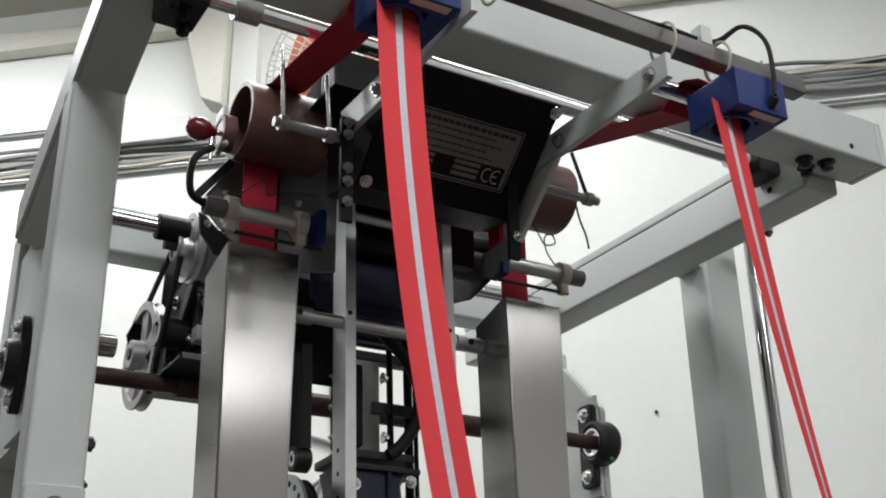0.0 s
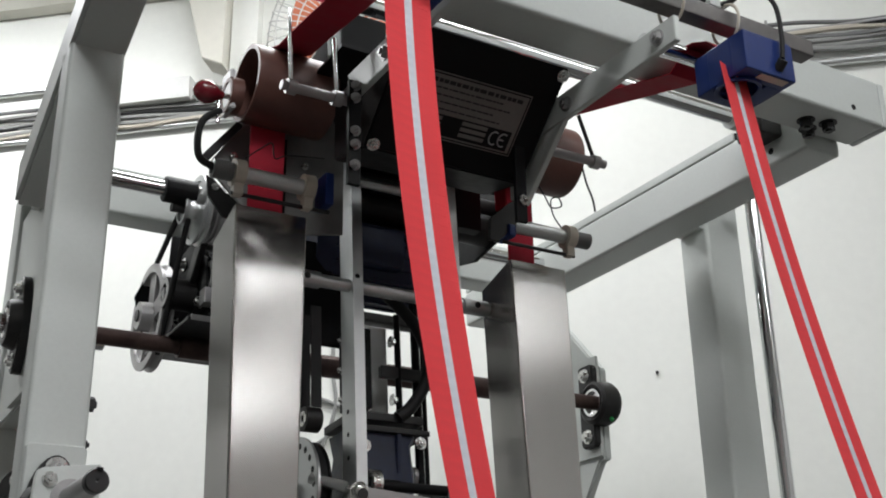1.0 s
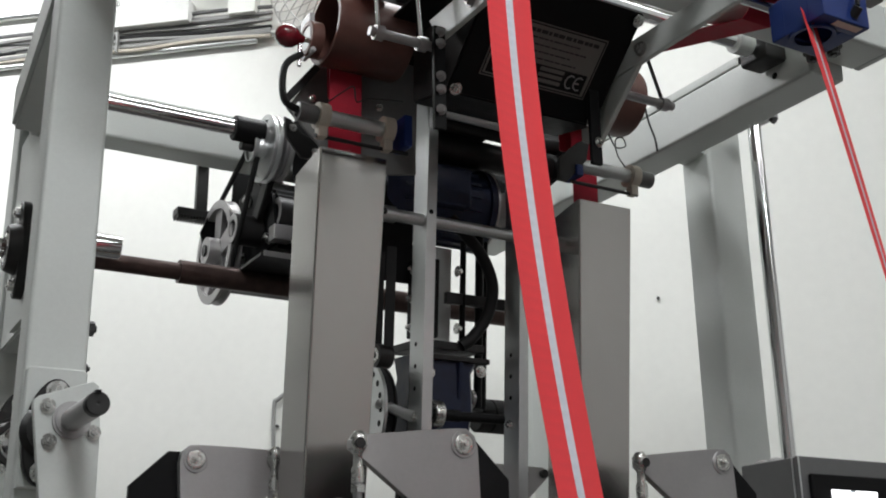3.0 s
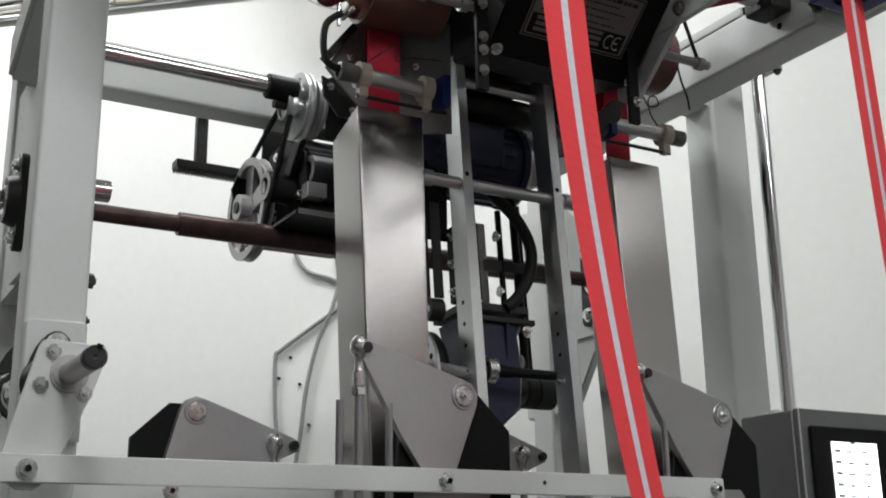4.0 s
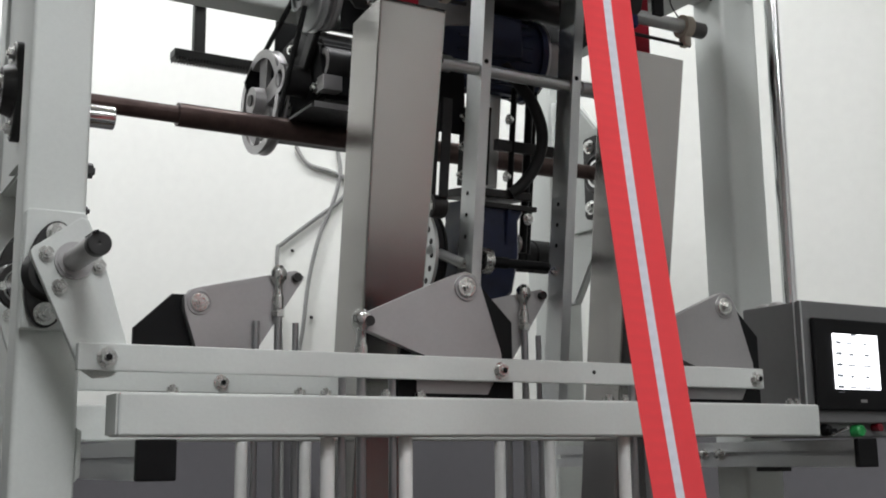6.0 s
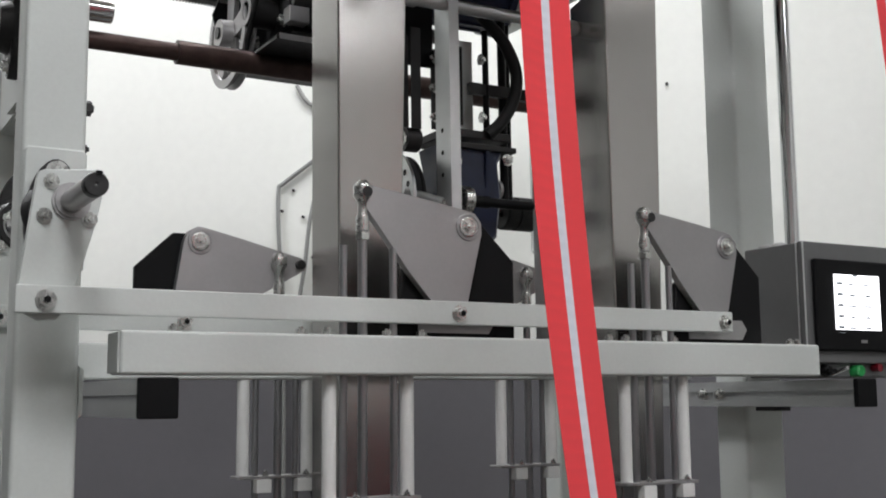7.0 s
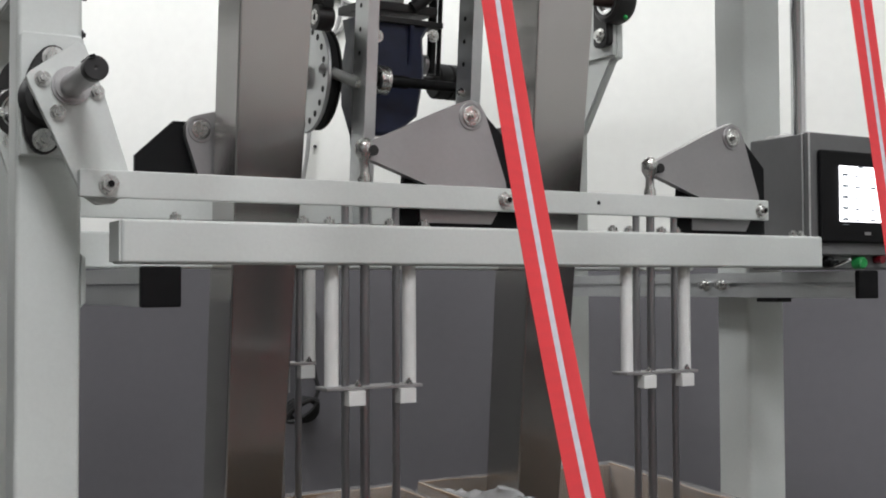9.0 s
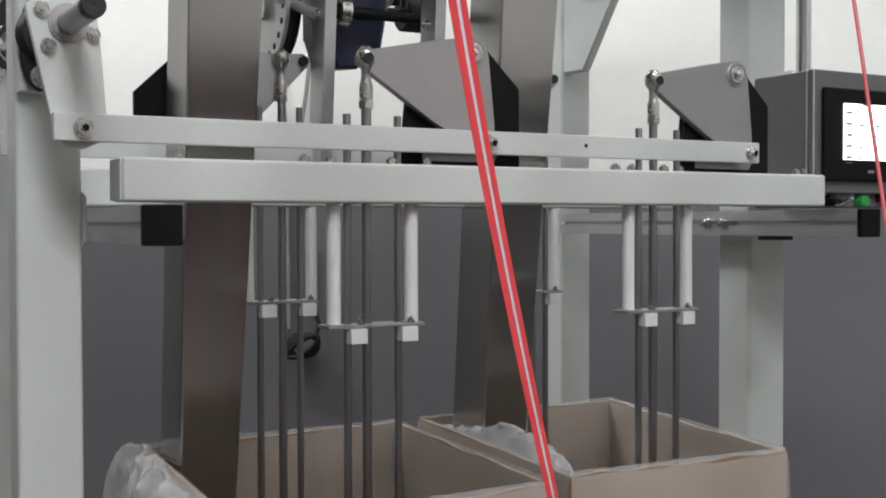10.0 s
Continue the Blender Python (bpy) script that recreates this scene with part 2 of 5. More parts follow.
thing("wall_north", "white plastered factory wall behind the machine", "wall", box(B(), -4.2, 6.5, 0, 0.2, DADO, CEIL), WALLW, kind="structure", at=WALL)
thing("dado", "dark grey painted lower part of the wall", "wall paint", box(B(), -4.2, 6.5, -0.004, 0.2, 0, DADO), WALLG, kind="structure", at=WALL)
# Dados added out of view, kept dark for what the chutes mirror.
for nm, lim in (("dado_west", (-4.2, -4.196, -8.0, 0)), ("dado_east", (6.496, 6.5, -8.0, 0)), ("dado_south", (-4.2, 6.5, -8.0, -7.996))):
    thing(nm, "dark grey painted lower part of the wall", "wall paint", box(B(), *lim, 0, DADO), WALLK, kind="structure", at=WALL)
# Unseen walls added round the room, toned to set the light from each side.
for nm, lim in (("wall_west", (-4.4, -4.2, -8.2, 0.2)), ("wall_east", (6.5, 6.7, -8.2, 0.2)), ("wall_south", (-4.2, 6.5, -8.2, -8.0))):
    thing(nm, "plain wall added out of view", "wall", box(B(), *lim, 0, CEIL), WALLS if nm == "wall_west" else WALLD, kind="structure", at=WALL)
thing("floor", "grey concrete factory floor", "floor", box(B(), -4.4, 6.7, -8.2, 0.2, -0.2, 0), CONC, kind="structure", at=WALL)
thing("ceiling", "cream painted factory ceiling", "ceiling", box(B(), -4.4, 6.7, -8.2, 0.2, CEIL, CEIL + 0.2), CREAMW, kind="structure", at=WALL)
thing("wall_ledge", "beige plastered ledge along the wall top", "ledge", box(B(), -4.2, -0.02, -0.06, 0, 3.585, 3.66, 0.004), CREAMW, kind="structure", at=WALL)
thing("soffit", "beige plastered soffit under the ceiling", "soffit", box(B(), 0.9, 6.5, -0.10, 0, 3.49, CEIL, 0.004), CREAMW, kind="structure", at=WALL)
bm = prism(B(), [(0.03, 3.64), (0.125, 3.27), (0.20, 3.235), (0.205, 3.72), (0.02, 3.72)], -0.10, 0, 0.003)
thing("haunch", "cream plastered haunch of a roof beam on the wall", "roof beam", bm, CREAMW, kind="structure", at=WALL)
thing("pillar", "white plastered pillar on the wall", "pillar", box(B(), 0.205, 0.30, -0.05, 0, 3.16, CEIL, 0.004), WALLW, kind="structure", at=WALL)
thing("trunking", "white plastic cable trunking box on the wall", "trunking", box(B(), -0.20, 0.072, -0.06, 0, 3.15, 3.232, 0.004), NYLON, at=WALL)
for s0, s1, z, r in ((-3.0, -0.2, 3.262, 0.011), (0.09, 1.0, 3.09, 0.012), (1.6, 4.0, 3.045, 0.014), (-3.0, 0.3, 3.068, 0.009)):
    thing("conduit", "pale steel conduit pipe along the wall", "conduit", cyl(B(), (s0, -0.018, z), (s1, -0.018, z), r, 14), ALU, group="wall conduits", at=WALL)
rng = random.Random(4)
for s0, s1 in ((-3.0, 0.35), (1.5, 4.0)):
    cb_ = thing("cable_bundle", "bundle of grey cables tied along the wall", "cables", group="cable bundles", at=WALL)
    for k in range(9):
        z = 3.082 + 0.0125 * k
        pts = [(s0 + (s1 - s0) * j / 14, -0.02 - 0.012 * rng.random(), z + rng.uniform(-0.010, 0.010)) for j in range(15)]
        part("cable", sweep(B(), pts, rng.choice((0.005, 0.007, 0.009)), 7), rng.choice((PLATE, GREYBOX, CREAM, RUBBER, GREYCABLE)), cb_)
    for j in range(4):
        s = s0 + (s1 - s0) * (0.18 + 0.22 * j)
        part("cable_tie", box(B(), s - 0.004, s + 0.004, -0.045, -0.005, 3.07, 3.20, 0.001), GREYCABLE, cb_)
w1 = [(0.45, 2.175), (0.487, 2.12), (0.566, 2.089), (0.619, 2.054), (0.585, 2.001), (0.516, 1.954), (0.412, 1.882), (0.396, 1.857), (0.399, 1.706), (0.415, 1.5), (0.42, 0.95)]
w2 = [(0.575, 2.30), (0.578, 2.167), (0.587, 2.087), (0.567, 2.002), (0.525, 1.902), (0.493, 1.769), (0.478, 1.638), (0.455, 1.45), (0.45, 1.0)]
for w in (w1, w2):
    thing("wall_cable", "grey cable hanging loosely down the white wall", "cable", sweep(B(), [(s, -0.010, z) for s, z in w], 0.0062, 8), GREYCABLE, group="loose wall cables", at=WALL)
for s, z in ((0.44, 1.86), (0.47, 1.78), (0.405, 1.80), (0.50, 1.66), (1.527, 2.115), (0.13, 3.36)):
    thing("wall_nail", "small dark nail in the wall", "nail", cyl(B(), (s, 0, z), (s, -0.008, z), 0.0045, 8), IRON, group="wall nails", at=WALL)
bm = B()
for k in range(4):
    sweep(bm, [(0.47 + 0.045 * math.cos(a) + 0.004 * k, -0.03 - 0.012 * k, 0.905 + 0.032 * math.sin(a + 0.3 * k)) for a in [j * math.pi / 5 for j in range(11)]], 0.007, 7)
sweep(bm, [(0.50, -0.03, 0.92), (0.515, -0.025, 0.96), (0.505, -0.02, 1.00), (0.495, -0.015, 1.06), (0.50, -0.012, 1.18)], 0.006, 7)
thing("cable_coil", "coil of black cable hanging on the grey wall", "cable coil", bm, RUBBER, at=WALL)

# wall fan: wire cage, orange blades, bracket
fan = thing("wall_fan", "wall fan with a white wire cage and orange blades", "fan", at=WALL @ pose(0.695, -0.25, 3.19, 12, 0, -14))
bm = B()
FR = 0.32
for a in range(54):
    t = 2 * math.pi * a / 54
    sweep(bm, [(FR * q * math.cos(t), -0.095 * math.sqrt(max(0, 1 - q * q)), FR * q * math.sin(t)) for q in (0.22, 0.5, 0.75, 0.92, 1.0)], 0.0019, 5)
    sweep(bm, [(FR * q * math.cos(t), 0.095 * math.sqrt(max(0, 1 - q * q)), FR * q * math.sin(t)) for q in (0.3, 0.6, 0.88, 1.0)], 0.0019, 5)
part("cage", bm, WIRE, fan, "white wire cage")
for q in (0.5, 0.8, 1.0):
    bm = B()
    rr, yy = FR * q, -0.098 * math.sqrt(max(0, 1 - q * q))
    sweep(bm, [(rr * math.cos(j * math.pi / 16), yy, rr * math.sin(j * math.pi / 16)) for j in range(33)], 0.0024, 6)
    part("cage_ring", bm, WIRE, fan)
for k in range(3):
    t = k * 2 * math.pi / 3 + 0.5
    bm = B()
    vs = []
    for i in range(7):
        q = 0.05 + 0.205 * i / 6
        wdt = 0.35 + 0.5 * math.sin(math.pi * (i + 1) / 8)
        vs.append([bm.verts.new((q * math.cos(t + s * wdt), 0.02 * s, q * math.sin(t + s * wdt))) for s in (-1, -0.3, 0.3, 1)])
    for p, q in zip(vs, vs[1:]):
        for j in range(3):
            bm.faces.new((p[j], p[j + 1], q[j + 1], q[j]))
    lo = {v: bm.verts.new(v.co + Vector((0, 0.003, 0))) for v in list(bm.verts)}
    rim = [e for e in bm.edges if len(e.link_faces) == 1]
    for f in list(bm.faces):
        bm.faces.new([lo[v] for v in reversed(f.verts)])
    for e in rim:
        a, c = e.verts
        bm.faces.new((a, c, lo[c], lo[a]))
    part("blade", bm, ORANGE, fan, "orange plastic fan blade")
part("motor_hub", lathe(B(), (0, -0.03, 0), (0, 1, 0), [(0, 0), (0.0, 0.045), (0.10, 0.050), (0.15, 0.04), (0.15, 0)], 24), WIRE, fan)
part("wall_bracket", box(B(), -0.02, 0.02, 0.11, 0.25, -0.05, -0.01, 0.004), WIRE, fan)

# ---- the machine frame ----
frame_ob = thing("machine_frame", "light grey painted square-tube steel machine frame on the floor", "machine frame")
p1 = part("front_post", box(B(), 0.257, 0.332, 1.42, 1.475, 0, 2.112, 0.006, 3), PAINT, frame_ob)
part("cover_plate", prism(B(), [(0.259, 1.405), (0.331, 1.405), (0.331, 1.545), (0.327, 1.55), (0.263, 1.55), (0.259, 1.545)], 1.408, 1.4195, 0.002), PAINT, p1)
bolts(p1, [(0.332, 1.447, 1.612)], (1, 0, 0), 0.010, 0.010, IRON, "dark hexagon bolt")
part("lug", prism(B(), [(0.3325, 1.228), (0.3385, 1.235), (0.3385, 1.287), (0.3325, 1.292)], 1.424, 1.47, 0.001), PAINT, p1)
bolts(p1, [(0.332, 1.447, 1.56)], (1, 0, 0), 0.006, 0.006, IRON)
PK = 1.15   # scale about the eye for the outer post and the column, fitted to the camera's view
fp = part("front_post", grow(box(B(), 1.397, 1.481, 1.41, 1.484, 0.165, 2.12, 0.008, 3), PK), PAINT, frame_ob)
# Hidden plate, added to bridge the gap that the scaling leaves.
part("rail_bracket", box(B(), 1.478, 1.62, 1.63, 1.70, 2.172, 2.184, 0.001), PAINT, fp)
lr = part("side_rail", prism_x(B(), [(1.02, 2.26), (1.02, 2.335), (1.74, 2.058), (1.74, 1.985)], 0.257, 0.333, 0.006), PAINT, frame_ob, "light grey side rail falling to the back")
# strut added along the camera's sight line, hidden behind the rail's low end, to reach the rear post
b = B()
ends = [Vector((x, 1.738, z)) for x, z in ((0.262, 1.992), (0.328, 1.992), (0.328, 2.050), (0.262, 2.050))]
vs = [b.verts.new(v) for v in ends] + [b.verts.new(EYE + (v - EYE) * 1.275) for v in ends]
for f in ((0, 1, 2, 3), (7, 6, 5, 4), (0, 4, 5, 1), (1, 5, 6, 2), (2, 6, 7, 3), (3, 7, 4, 0)):
    b.faces.new([vs[k] for k in f])
part("strut", b, PAINT, lr)
p2 = part("side_rail", box(B(), 1.397, 1.477, 1.156, 2.25, 2.102, 2.185, 0.006, 3), PAINT, frame_ob)
ch = part("channel", box(B(), 1.3985, 1.446, 1.318, 2.25, 2.1875, 2.204, 0.002), PAINT, p2, "light grey channel along the rail")
part("channel_end", box(B(), 1.401, 1.443, 1.3145, 1.3178, 2.189, 2.202, 0.001), BLACK, ch)
part("hole", cyl(B(), (1.3965, 1.234, 2.128), (1.3972, 1.234, 2.128), 0.006, 14), BLACK, p2, "dark drilled hole")
tb = part("top_beam", box(B(), 0.25, 1.497, 1.075, 1.155, 2.126, 2.212, 0.007, 3), PAINT, frame_ob)
part("end_cap", box(B(), 1.4965, 1.512, 1.076, 1.154, 2.127, 2.211, 0.004), PAINT, tb)
part("hole", cyl(B(), (1.425, 1.0745, 2.145), (1.425, 1.0755, 2.145), 0.005, 12), BLACK, tb, "dark drilled hole")
bolts(tb, [(1.36, 1.12, 2.126), (1.385, 1.14, 2.126), (1.40, 1.11, 2.126)], (0, 0, -1), 0.011, 0.014, IRON, "dark clamp bolt")
# front guide rod under the top beam, in black end mounts
gr = part("guide_rod", cyl(B(), (0.30, 1.225, 2.165), (1.40, 1.225, 2.165), 0.013, 28), CHROME, frame_ob, "chromed guide rod")
part("rod_collar", cyl(B(), (0.415, 1.225, 2.165), (0.450, 1.225, 2.165), 0.019, 26), PLATE, gr, "steel collar")
part("rod_mount", box(B(), 0.315, 0.372, 1.185, 1.265, 2.128, 2.215, 0.006), IRON, gr, "black rod mount")
bolts(gr, [(0.325, 1.20, 2.128), (0.345, 1.215, 2.128), (0.355, 1.25, 2.128)], (0, 0, -1), 0.009, 0.012, IRON)
part("rod_collar", cyl(B(), (1.300, 1.225, 2.165), (1.330, 1.225, 2.165), 0.020, 26), PAINT, gr, "pale collar")
part("rod_mount", box(B(), 1.345, 1.395, 1.200, 1.262, 2.140, 2.190, 0.006), IRON, gr, "black rod mount")
RS = 1.18   # scale about the eye for the rear works, fitted to the camera's view
part("rear_rail", grow(box(B(), 0.28, 1.19, 1.68, 1.737, 1.98, 2.06, 0.006, 3), RS), PAINT, frame_ob)
for x0, y0 in ((0.29, 1.88), (1.345, 1.863)):
    part("rear_post", grow(box(B(), x0, x0 + 0.07, y0, y0 + 0.068, 0.191, 2.08 if x0 < 1 else 2.02, 0.006, 3), RS), PAINT, frame_ob)
bp1 = part("bearing_bracket", grow(prism_x(B(), [(1.88, 1.665), (1.60, 1.665), (1.60, 2.02), (1.88, 2.02)], 0.295, 0.355, 0.003), RS), PAINT, frame_ob)
bp2 = part("bearing_bracket", grow(prism_x(B(), [(1.960, 1.545), (1.80, 1.545), (1.706, 1.673), (1.690, 1.673), (1.690, 1.85), (1.790, 1.957), (1.960, 1.99)], 1.350, 1.368, 0.003), RS), PAINT, frame_ob)


def flange_bearing(parent, m, k=1.0):
    """An oval two-bolt flange bearing; its axis is local -y, its long side local z."""
    out = [(0.034 * k * math.cos(a), 0.075 * k * math.sin(a)) for a in [i * math.pi / 14 for i in range(28)]]
    b = prism(B(), out, -0.014 * k, 0, 0.002)
    lathe(b, (0, -0.012 * k, 0), (0, -1, 0), [(0, 0.040 * k), (0.012 * k, 0.036 * k), (0.018 * k, 0.033 * k), (0.018 * k, 0.026 * k), (0.012 * k, 0.025 * k), (0.012 * k, 0.0)], 28)
    h = part("flange_bearing", b, IRON, parent, "black cast flange bearing")
    h.matrix_basis = m
    bolts(h, [(0, -0.014 * k, i * 0.056 * k) for i in (-1, 1)], (0, -1, 0), 0.010, 0.009, ZINC, "zinc hexagon bolt")
    part("bearing_ring", lathe(B(), (0, -0.024 * k, 0), (0, -1, 0), [(0, 0.024 * k), (0.008, 0.022 * k), (0.010, 0.0165 * k), (0.0, 0.0165 * k)], 24), CHROME, h)
    return h


# on the outer face of one rear bracket and on the inner face of the other
part("mounting_plate", grow(box(B(), 0.287, 0.2945, 1.60, 1.76, 1.67, 1.885, 0.001), RS), PAINT, bp1)
flange_bearing(frame_ob, Matrix.Translation(EYE + (Vector((0.287, 1.68, 1.776)) - EYE) * RS) @ pose(0, 0, 0, 0, 0, -90), RS)
part("shaft_end", grow(lathe(B(), (0.27, 1.68, 1.776), (-1, 0, 0), [(0, 0.0), (0, 0.0135), (0.034, 0.0135), (0.036, 0.012), (0.036, 0)], 20), RS), CHROME, bp1)
part("mounting_plate", grow(box(B(), 1.343, 1.3495, 1.691, 1.790, 1.68, 1.875, 0.001), RS), PAINT, bp2)
# a bracket bearing: its bolted foot stands behind the round housing
HB = EYE + (Vector((1.343, 1.68, 1.776)) - EYE) * RS
foot = [(0.012 + 0.026 * a, c) for a, c in ((-1, -0.086), (-0.8, -0.094), (0.8, -0.094), (1, -0.086), (1, 0.086), (0.8, 0.094), (-0.8, 0.094), (-1, 0.086))]
hb = part("flange_bearing", prism_x(B(), [(0.022 + a, c) for a, c in foot], -0.018, 0, 0.003), IRON, frame_ob, "black cast bracket bearing")
hb.location = HB
bolts(hb, [(-0.018, 0.034, z) for z in (-0.070, 0.070)], (-1, 0, 0), 0.012, 0.010, ZINC, "zinc hexagon bolt")
part("housing", lathe(B(), (-0.030, 0, 0), (1, 0, 0), [(0.004, 0.034), (0, 0.040), (0.006, 0.048), (0.040, 0.050), (0.052, 0.044), (0.052, 0)], 36), IRON, hb)
part("bearing_ring", lathe(B(), (-0.030, 0, 0), (1, 0, 0), [(0.006, 0.033), (0.001, 0.031), (0.001, 0.026), (0.010, 0.025), (0.010, 0.017)], 32), CHROME, hb, "bright inner bearing ring")
part("grease_cap", lathe(B(), (0.0, -0.030, -0.038), (0, -0.6, -0.8), [(0, 0), (0, 0.0045), (0.007, 0.0045), (0.009, 0.003), (0.009, 0)], 12), GREEN, hb, "green plastic grease cap")
flange_bearing(frame_ob, Matrix.Translation((0.289, 1.407, 1.470)) @ pose(0, 0, 0, 0, 6, 0), 0.86)

fb = part("front_beam", box(B(), 0.352, 1.463, 1.31, 1.36, 1.279, 1.329, 0.004, 3), PAINT, frame_ob)
part("end_plate", box(B(), 0.3495, 0.3518, 1.312, 1.358, 1.281, 1.327, 0.001), PAINT, fb)
rb = part("rear_beam", box(B(), 0.345, 1.463, 1.61, 1.66, 1.279, 1.329, 0.004, 3), PAINT, frame_ob)
bolts(fb, [(x, 1.335, 1.329) for x in (0.42, 0.58, 0.615, 0.70, 0.75, 1.06, 1.09, 1.15, 1.18, 1.424, 1.441)], (0, 0, 1), 0.007, 0.007, name="nut")
bolts(rb, [(x, 1.635, 1.329) for x in (0.43, 0.60, 0.64, 0.74, 0.80)], (0, 0, 1), 0.007, 0.007, name="nut")
for x0, y1 in ((0.376, 1.95), (1.553, 2.16)):
    # a profile with an open slot in each side
    y0, a, h = 1.325, 0.0185, 0.045
    side = [(0, 0), (a, 0), (a, 0.010), (a - 0.006, 0.014), (h - a + 0.006, 0.014), (h - a, 0.010), (h - a, 0)]
    out = []
    for turn in range(4):
        for u, v in side:
            for _ in range(turn):
                u, v = h - v, u
            out.append((x0 + u, 1.230 + v))
    b = prism(B(), out, y0, y1)
    p = part("slotted_profile", b, ALU, frame_ob, "slotted aluminium profile rail")
    part("end_cap", box(B(), x0 - 0.001, x0 + 0.046, 1.315, 1.325, 1.229, 1.276, 0.0025), BLACK, p, "black plastic end cap")
    if x0 > 1:
        bolts(p, [(x0 - 0.0005, y, 1.2525) for y in (1.634, 1.678)], (-1, 0, 0), 0.008, 0.012, ZINC, "zinc slot bolt")
        part("foot_bracket", box(B(), x0 + 0.004, x0 + 0.040, 1.50, 1.55, 1.222, 1.2295, 0.001), IRON, p)
col = part("column", grow(cyl(B(), (1.44, 1.335, 1.44), (1.44, 1.335, 2.094), 0.0118, 32), PK), CHROME, frame_ob, "polished chrome column")
part("column_flange", grow(box(B(), 1.408, 1.472, 1.305, 1.365, 2.094, 2.1015, 0.002), PK), PLATE, col)
cc = EYE + (Vector((1.44, 1.335, 2.094)) - EYE) * PK
bolts(col, [(cc.x + i * 0.030, cc.y + j * 0.026, cc.z) for i in (-1, 1) for j in (-1, 1)], (0, 0, -1), 0.007, 0.007, IRON)
# Unseen foot, added so that the scaled column has a hold.
part("column_foot", box(B(), cc.x - 0.04, cc.x + 0.04, cc.y - 0.035, 1.616, 1.456, 1.468, 0.001), PLATE, col, "steel foot bolted to the post")
part("guide_rod", grow(cyl(B(), (0.29, 1.60, 2.0), (1.16, 1.60, 2.0), 0.0125, 28), RS), CHROME, frame_ob, "chromed guide rod")
sh = part("drive_shaft", grow(cyl(B(), (0.25, 1.68, 1.776), (1.348, 1.68, 1.776), 0.0135, 24), RS), SHAFT, frame_ob, "brown drive shaft")
part("shaft_sleeve", grow(cyl(B(), (0.515, 1.68, 1.776), (1.22, 1.68, 1.776), 0.0185, 28), RS), SHAFT, sh, "thicker brown sleeve on the shaft")
RK = 1.36
rk = box(B(), 0.487, 0.95, 1.615, 1.64, 1.847, 1.859, 0.0005, 1)
for k in range(95):
    x = 0.488 + 0.0048 * k
    prism(rk, [(x, 1.8475), (x + 0.0010, 1.8425), (x + 0.0024, 1.8425), (x + 0.0034, 1.8475)], 1.615, 1.64)
rack = part("gear_rack", grow(rk, RK), IRON, frame_ob, "black toothed gear rack")
for x in (0.518, 0.88):
    b = box(B(), x, x + 0.018, 1.622, 1.634, 1.8595, 1.95, 0.001)
    box(b, x, x + 0.018, 1.50, 1.6215, 1.935, 1.950, 0.001)
    part("rack_hanger", grow(b, RK), IRON, rack, "black rack hanger")

# crank pin that circles with the drive shaft
pin = part("crank_disc", lathe(B(), (0.40, 0, 0), (1, 0, 0), [(0, 0), (0, 0.040), (0.036, 0.040), (0.036, 0)], 28), IRON, frame_ob, "dark crank disc on the drive shaft")
b = lathe(B(), (0.436, 0, 0.053), (1, 0, 0), [(0, 0), (0, 0.0205), (0.047, 0.0205), (0.049, 0.019), (0.049, 0)], 24)
part("crank_pin", b, CHROME, pin, "bright crank pin")
PINC = EYE + (Vector((0, 1.68, 1.776)) - EYE) * RS
pin.location = PINC

# ---- control box ----
cb = thing("control_box", "dark grey control box with a lit touch screen", "control box")
part("enclosure", box(B(), 1.489, 1.76, 1.372, 1.494, 1.279, 1.504, 0.004), GREYBOX, cb)
dr = part("door", box(B(), 1.487, 1.76, 1.358, 1.3705, 1.302, 1.505, 0.003), GREYBOX, cb)
for x, y in ((1.51, 1.43), (1.515, 1.465), (1.60, 1.42), (1.63, 1.44), (1.575, 1.46), (1.68, 1.47)):
    part("cable_gland", lathe(B(), (x, y, 1.504), (0, 0, 1), [(0, 0), (0, 0.016), (0.004, 0.014), (0.007, 0.006), (0.007, 0)], 14), PLATE, cb, "flat cable gland on the lid")
# Thin pale strips stand for the highlights on the door's edges.
for y in (1.3572, 1.3715):
    part("edge_glint", box(B(), 1.4848, 1.4880, y - 0.0012, y + 0.0012, 1.303, 1.503, 0.0006, 1), ALU, cb, "pale strip drawn as the edge's highlight")
hm = part("touch_panel", box(B(), 1.504, 1.690, 1.348, 1.358, 1.322, 1.476, 0.004, 3), BLACK, cb, "black touch panel bezel")
sc = part("screen", box(B(), 1.546, 1.656, 1.3462, 1.3478, 1.3575, 1.4505), SCREEN, hm, "lit white touch screen")
for r in range(5):
    z = 1.438 - 0.0185 * r
    marks = [(1.551, 1.565, z - 0.005, z), (1.551, 1.566, z - 0.0118, z - 0.0112)]
    marks += [(x + 0.004 * (r % 2), x + 0.013 + 0.003 * ((r * 7) % 3), z - 0.005 - 0.001 * (r % 2), z - 0.002) for x in (1.578, 1.616)]
    for x0, x1, z0, z1 in marks:
        part("screen_mark", box(B(), x0, x1, 1.3455, 1.3461, z0, z1), SCREENGREY, sc)
part("screen_mark", box(B(), 1.590, 1.602, 1.3455, 1.3461, 1.4475, 1.4505), SCREENGREY, sc)
part("maker_mark", box(B(), 1.606, 1.621, 1.3474, 1.3479, 1.336, 1.341), PLATE, hm)
b = lathe(B(), (1.538, 1.372, 1.29), (0, -1, 0), [(0, 0), (0, 0.010), (0.012, 0.009), (0.014, 0.006), (0.014, 0)], 16)
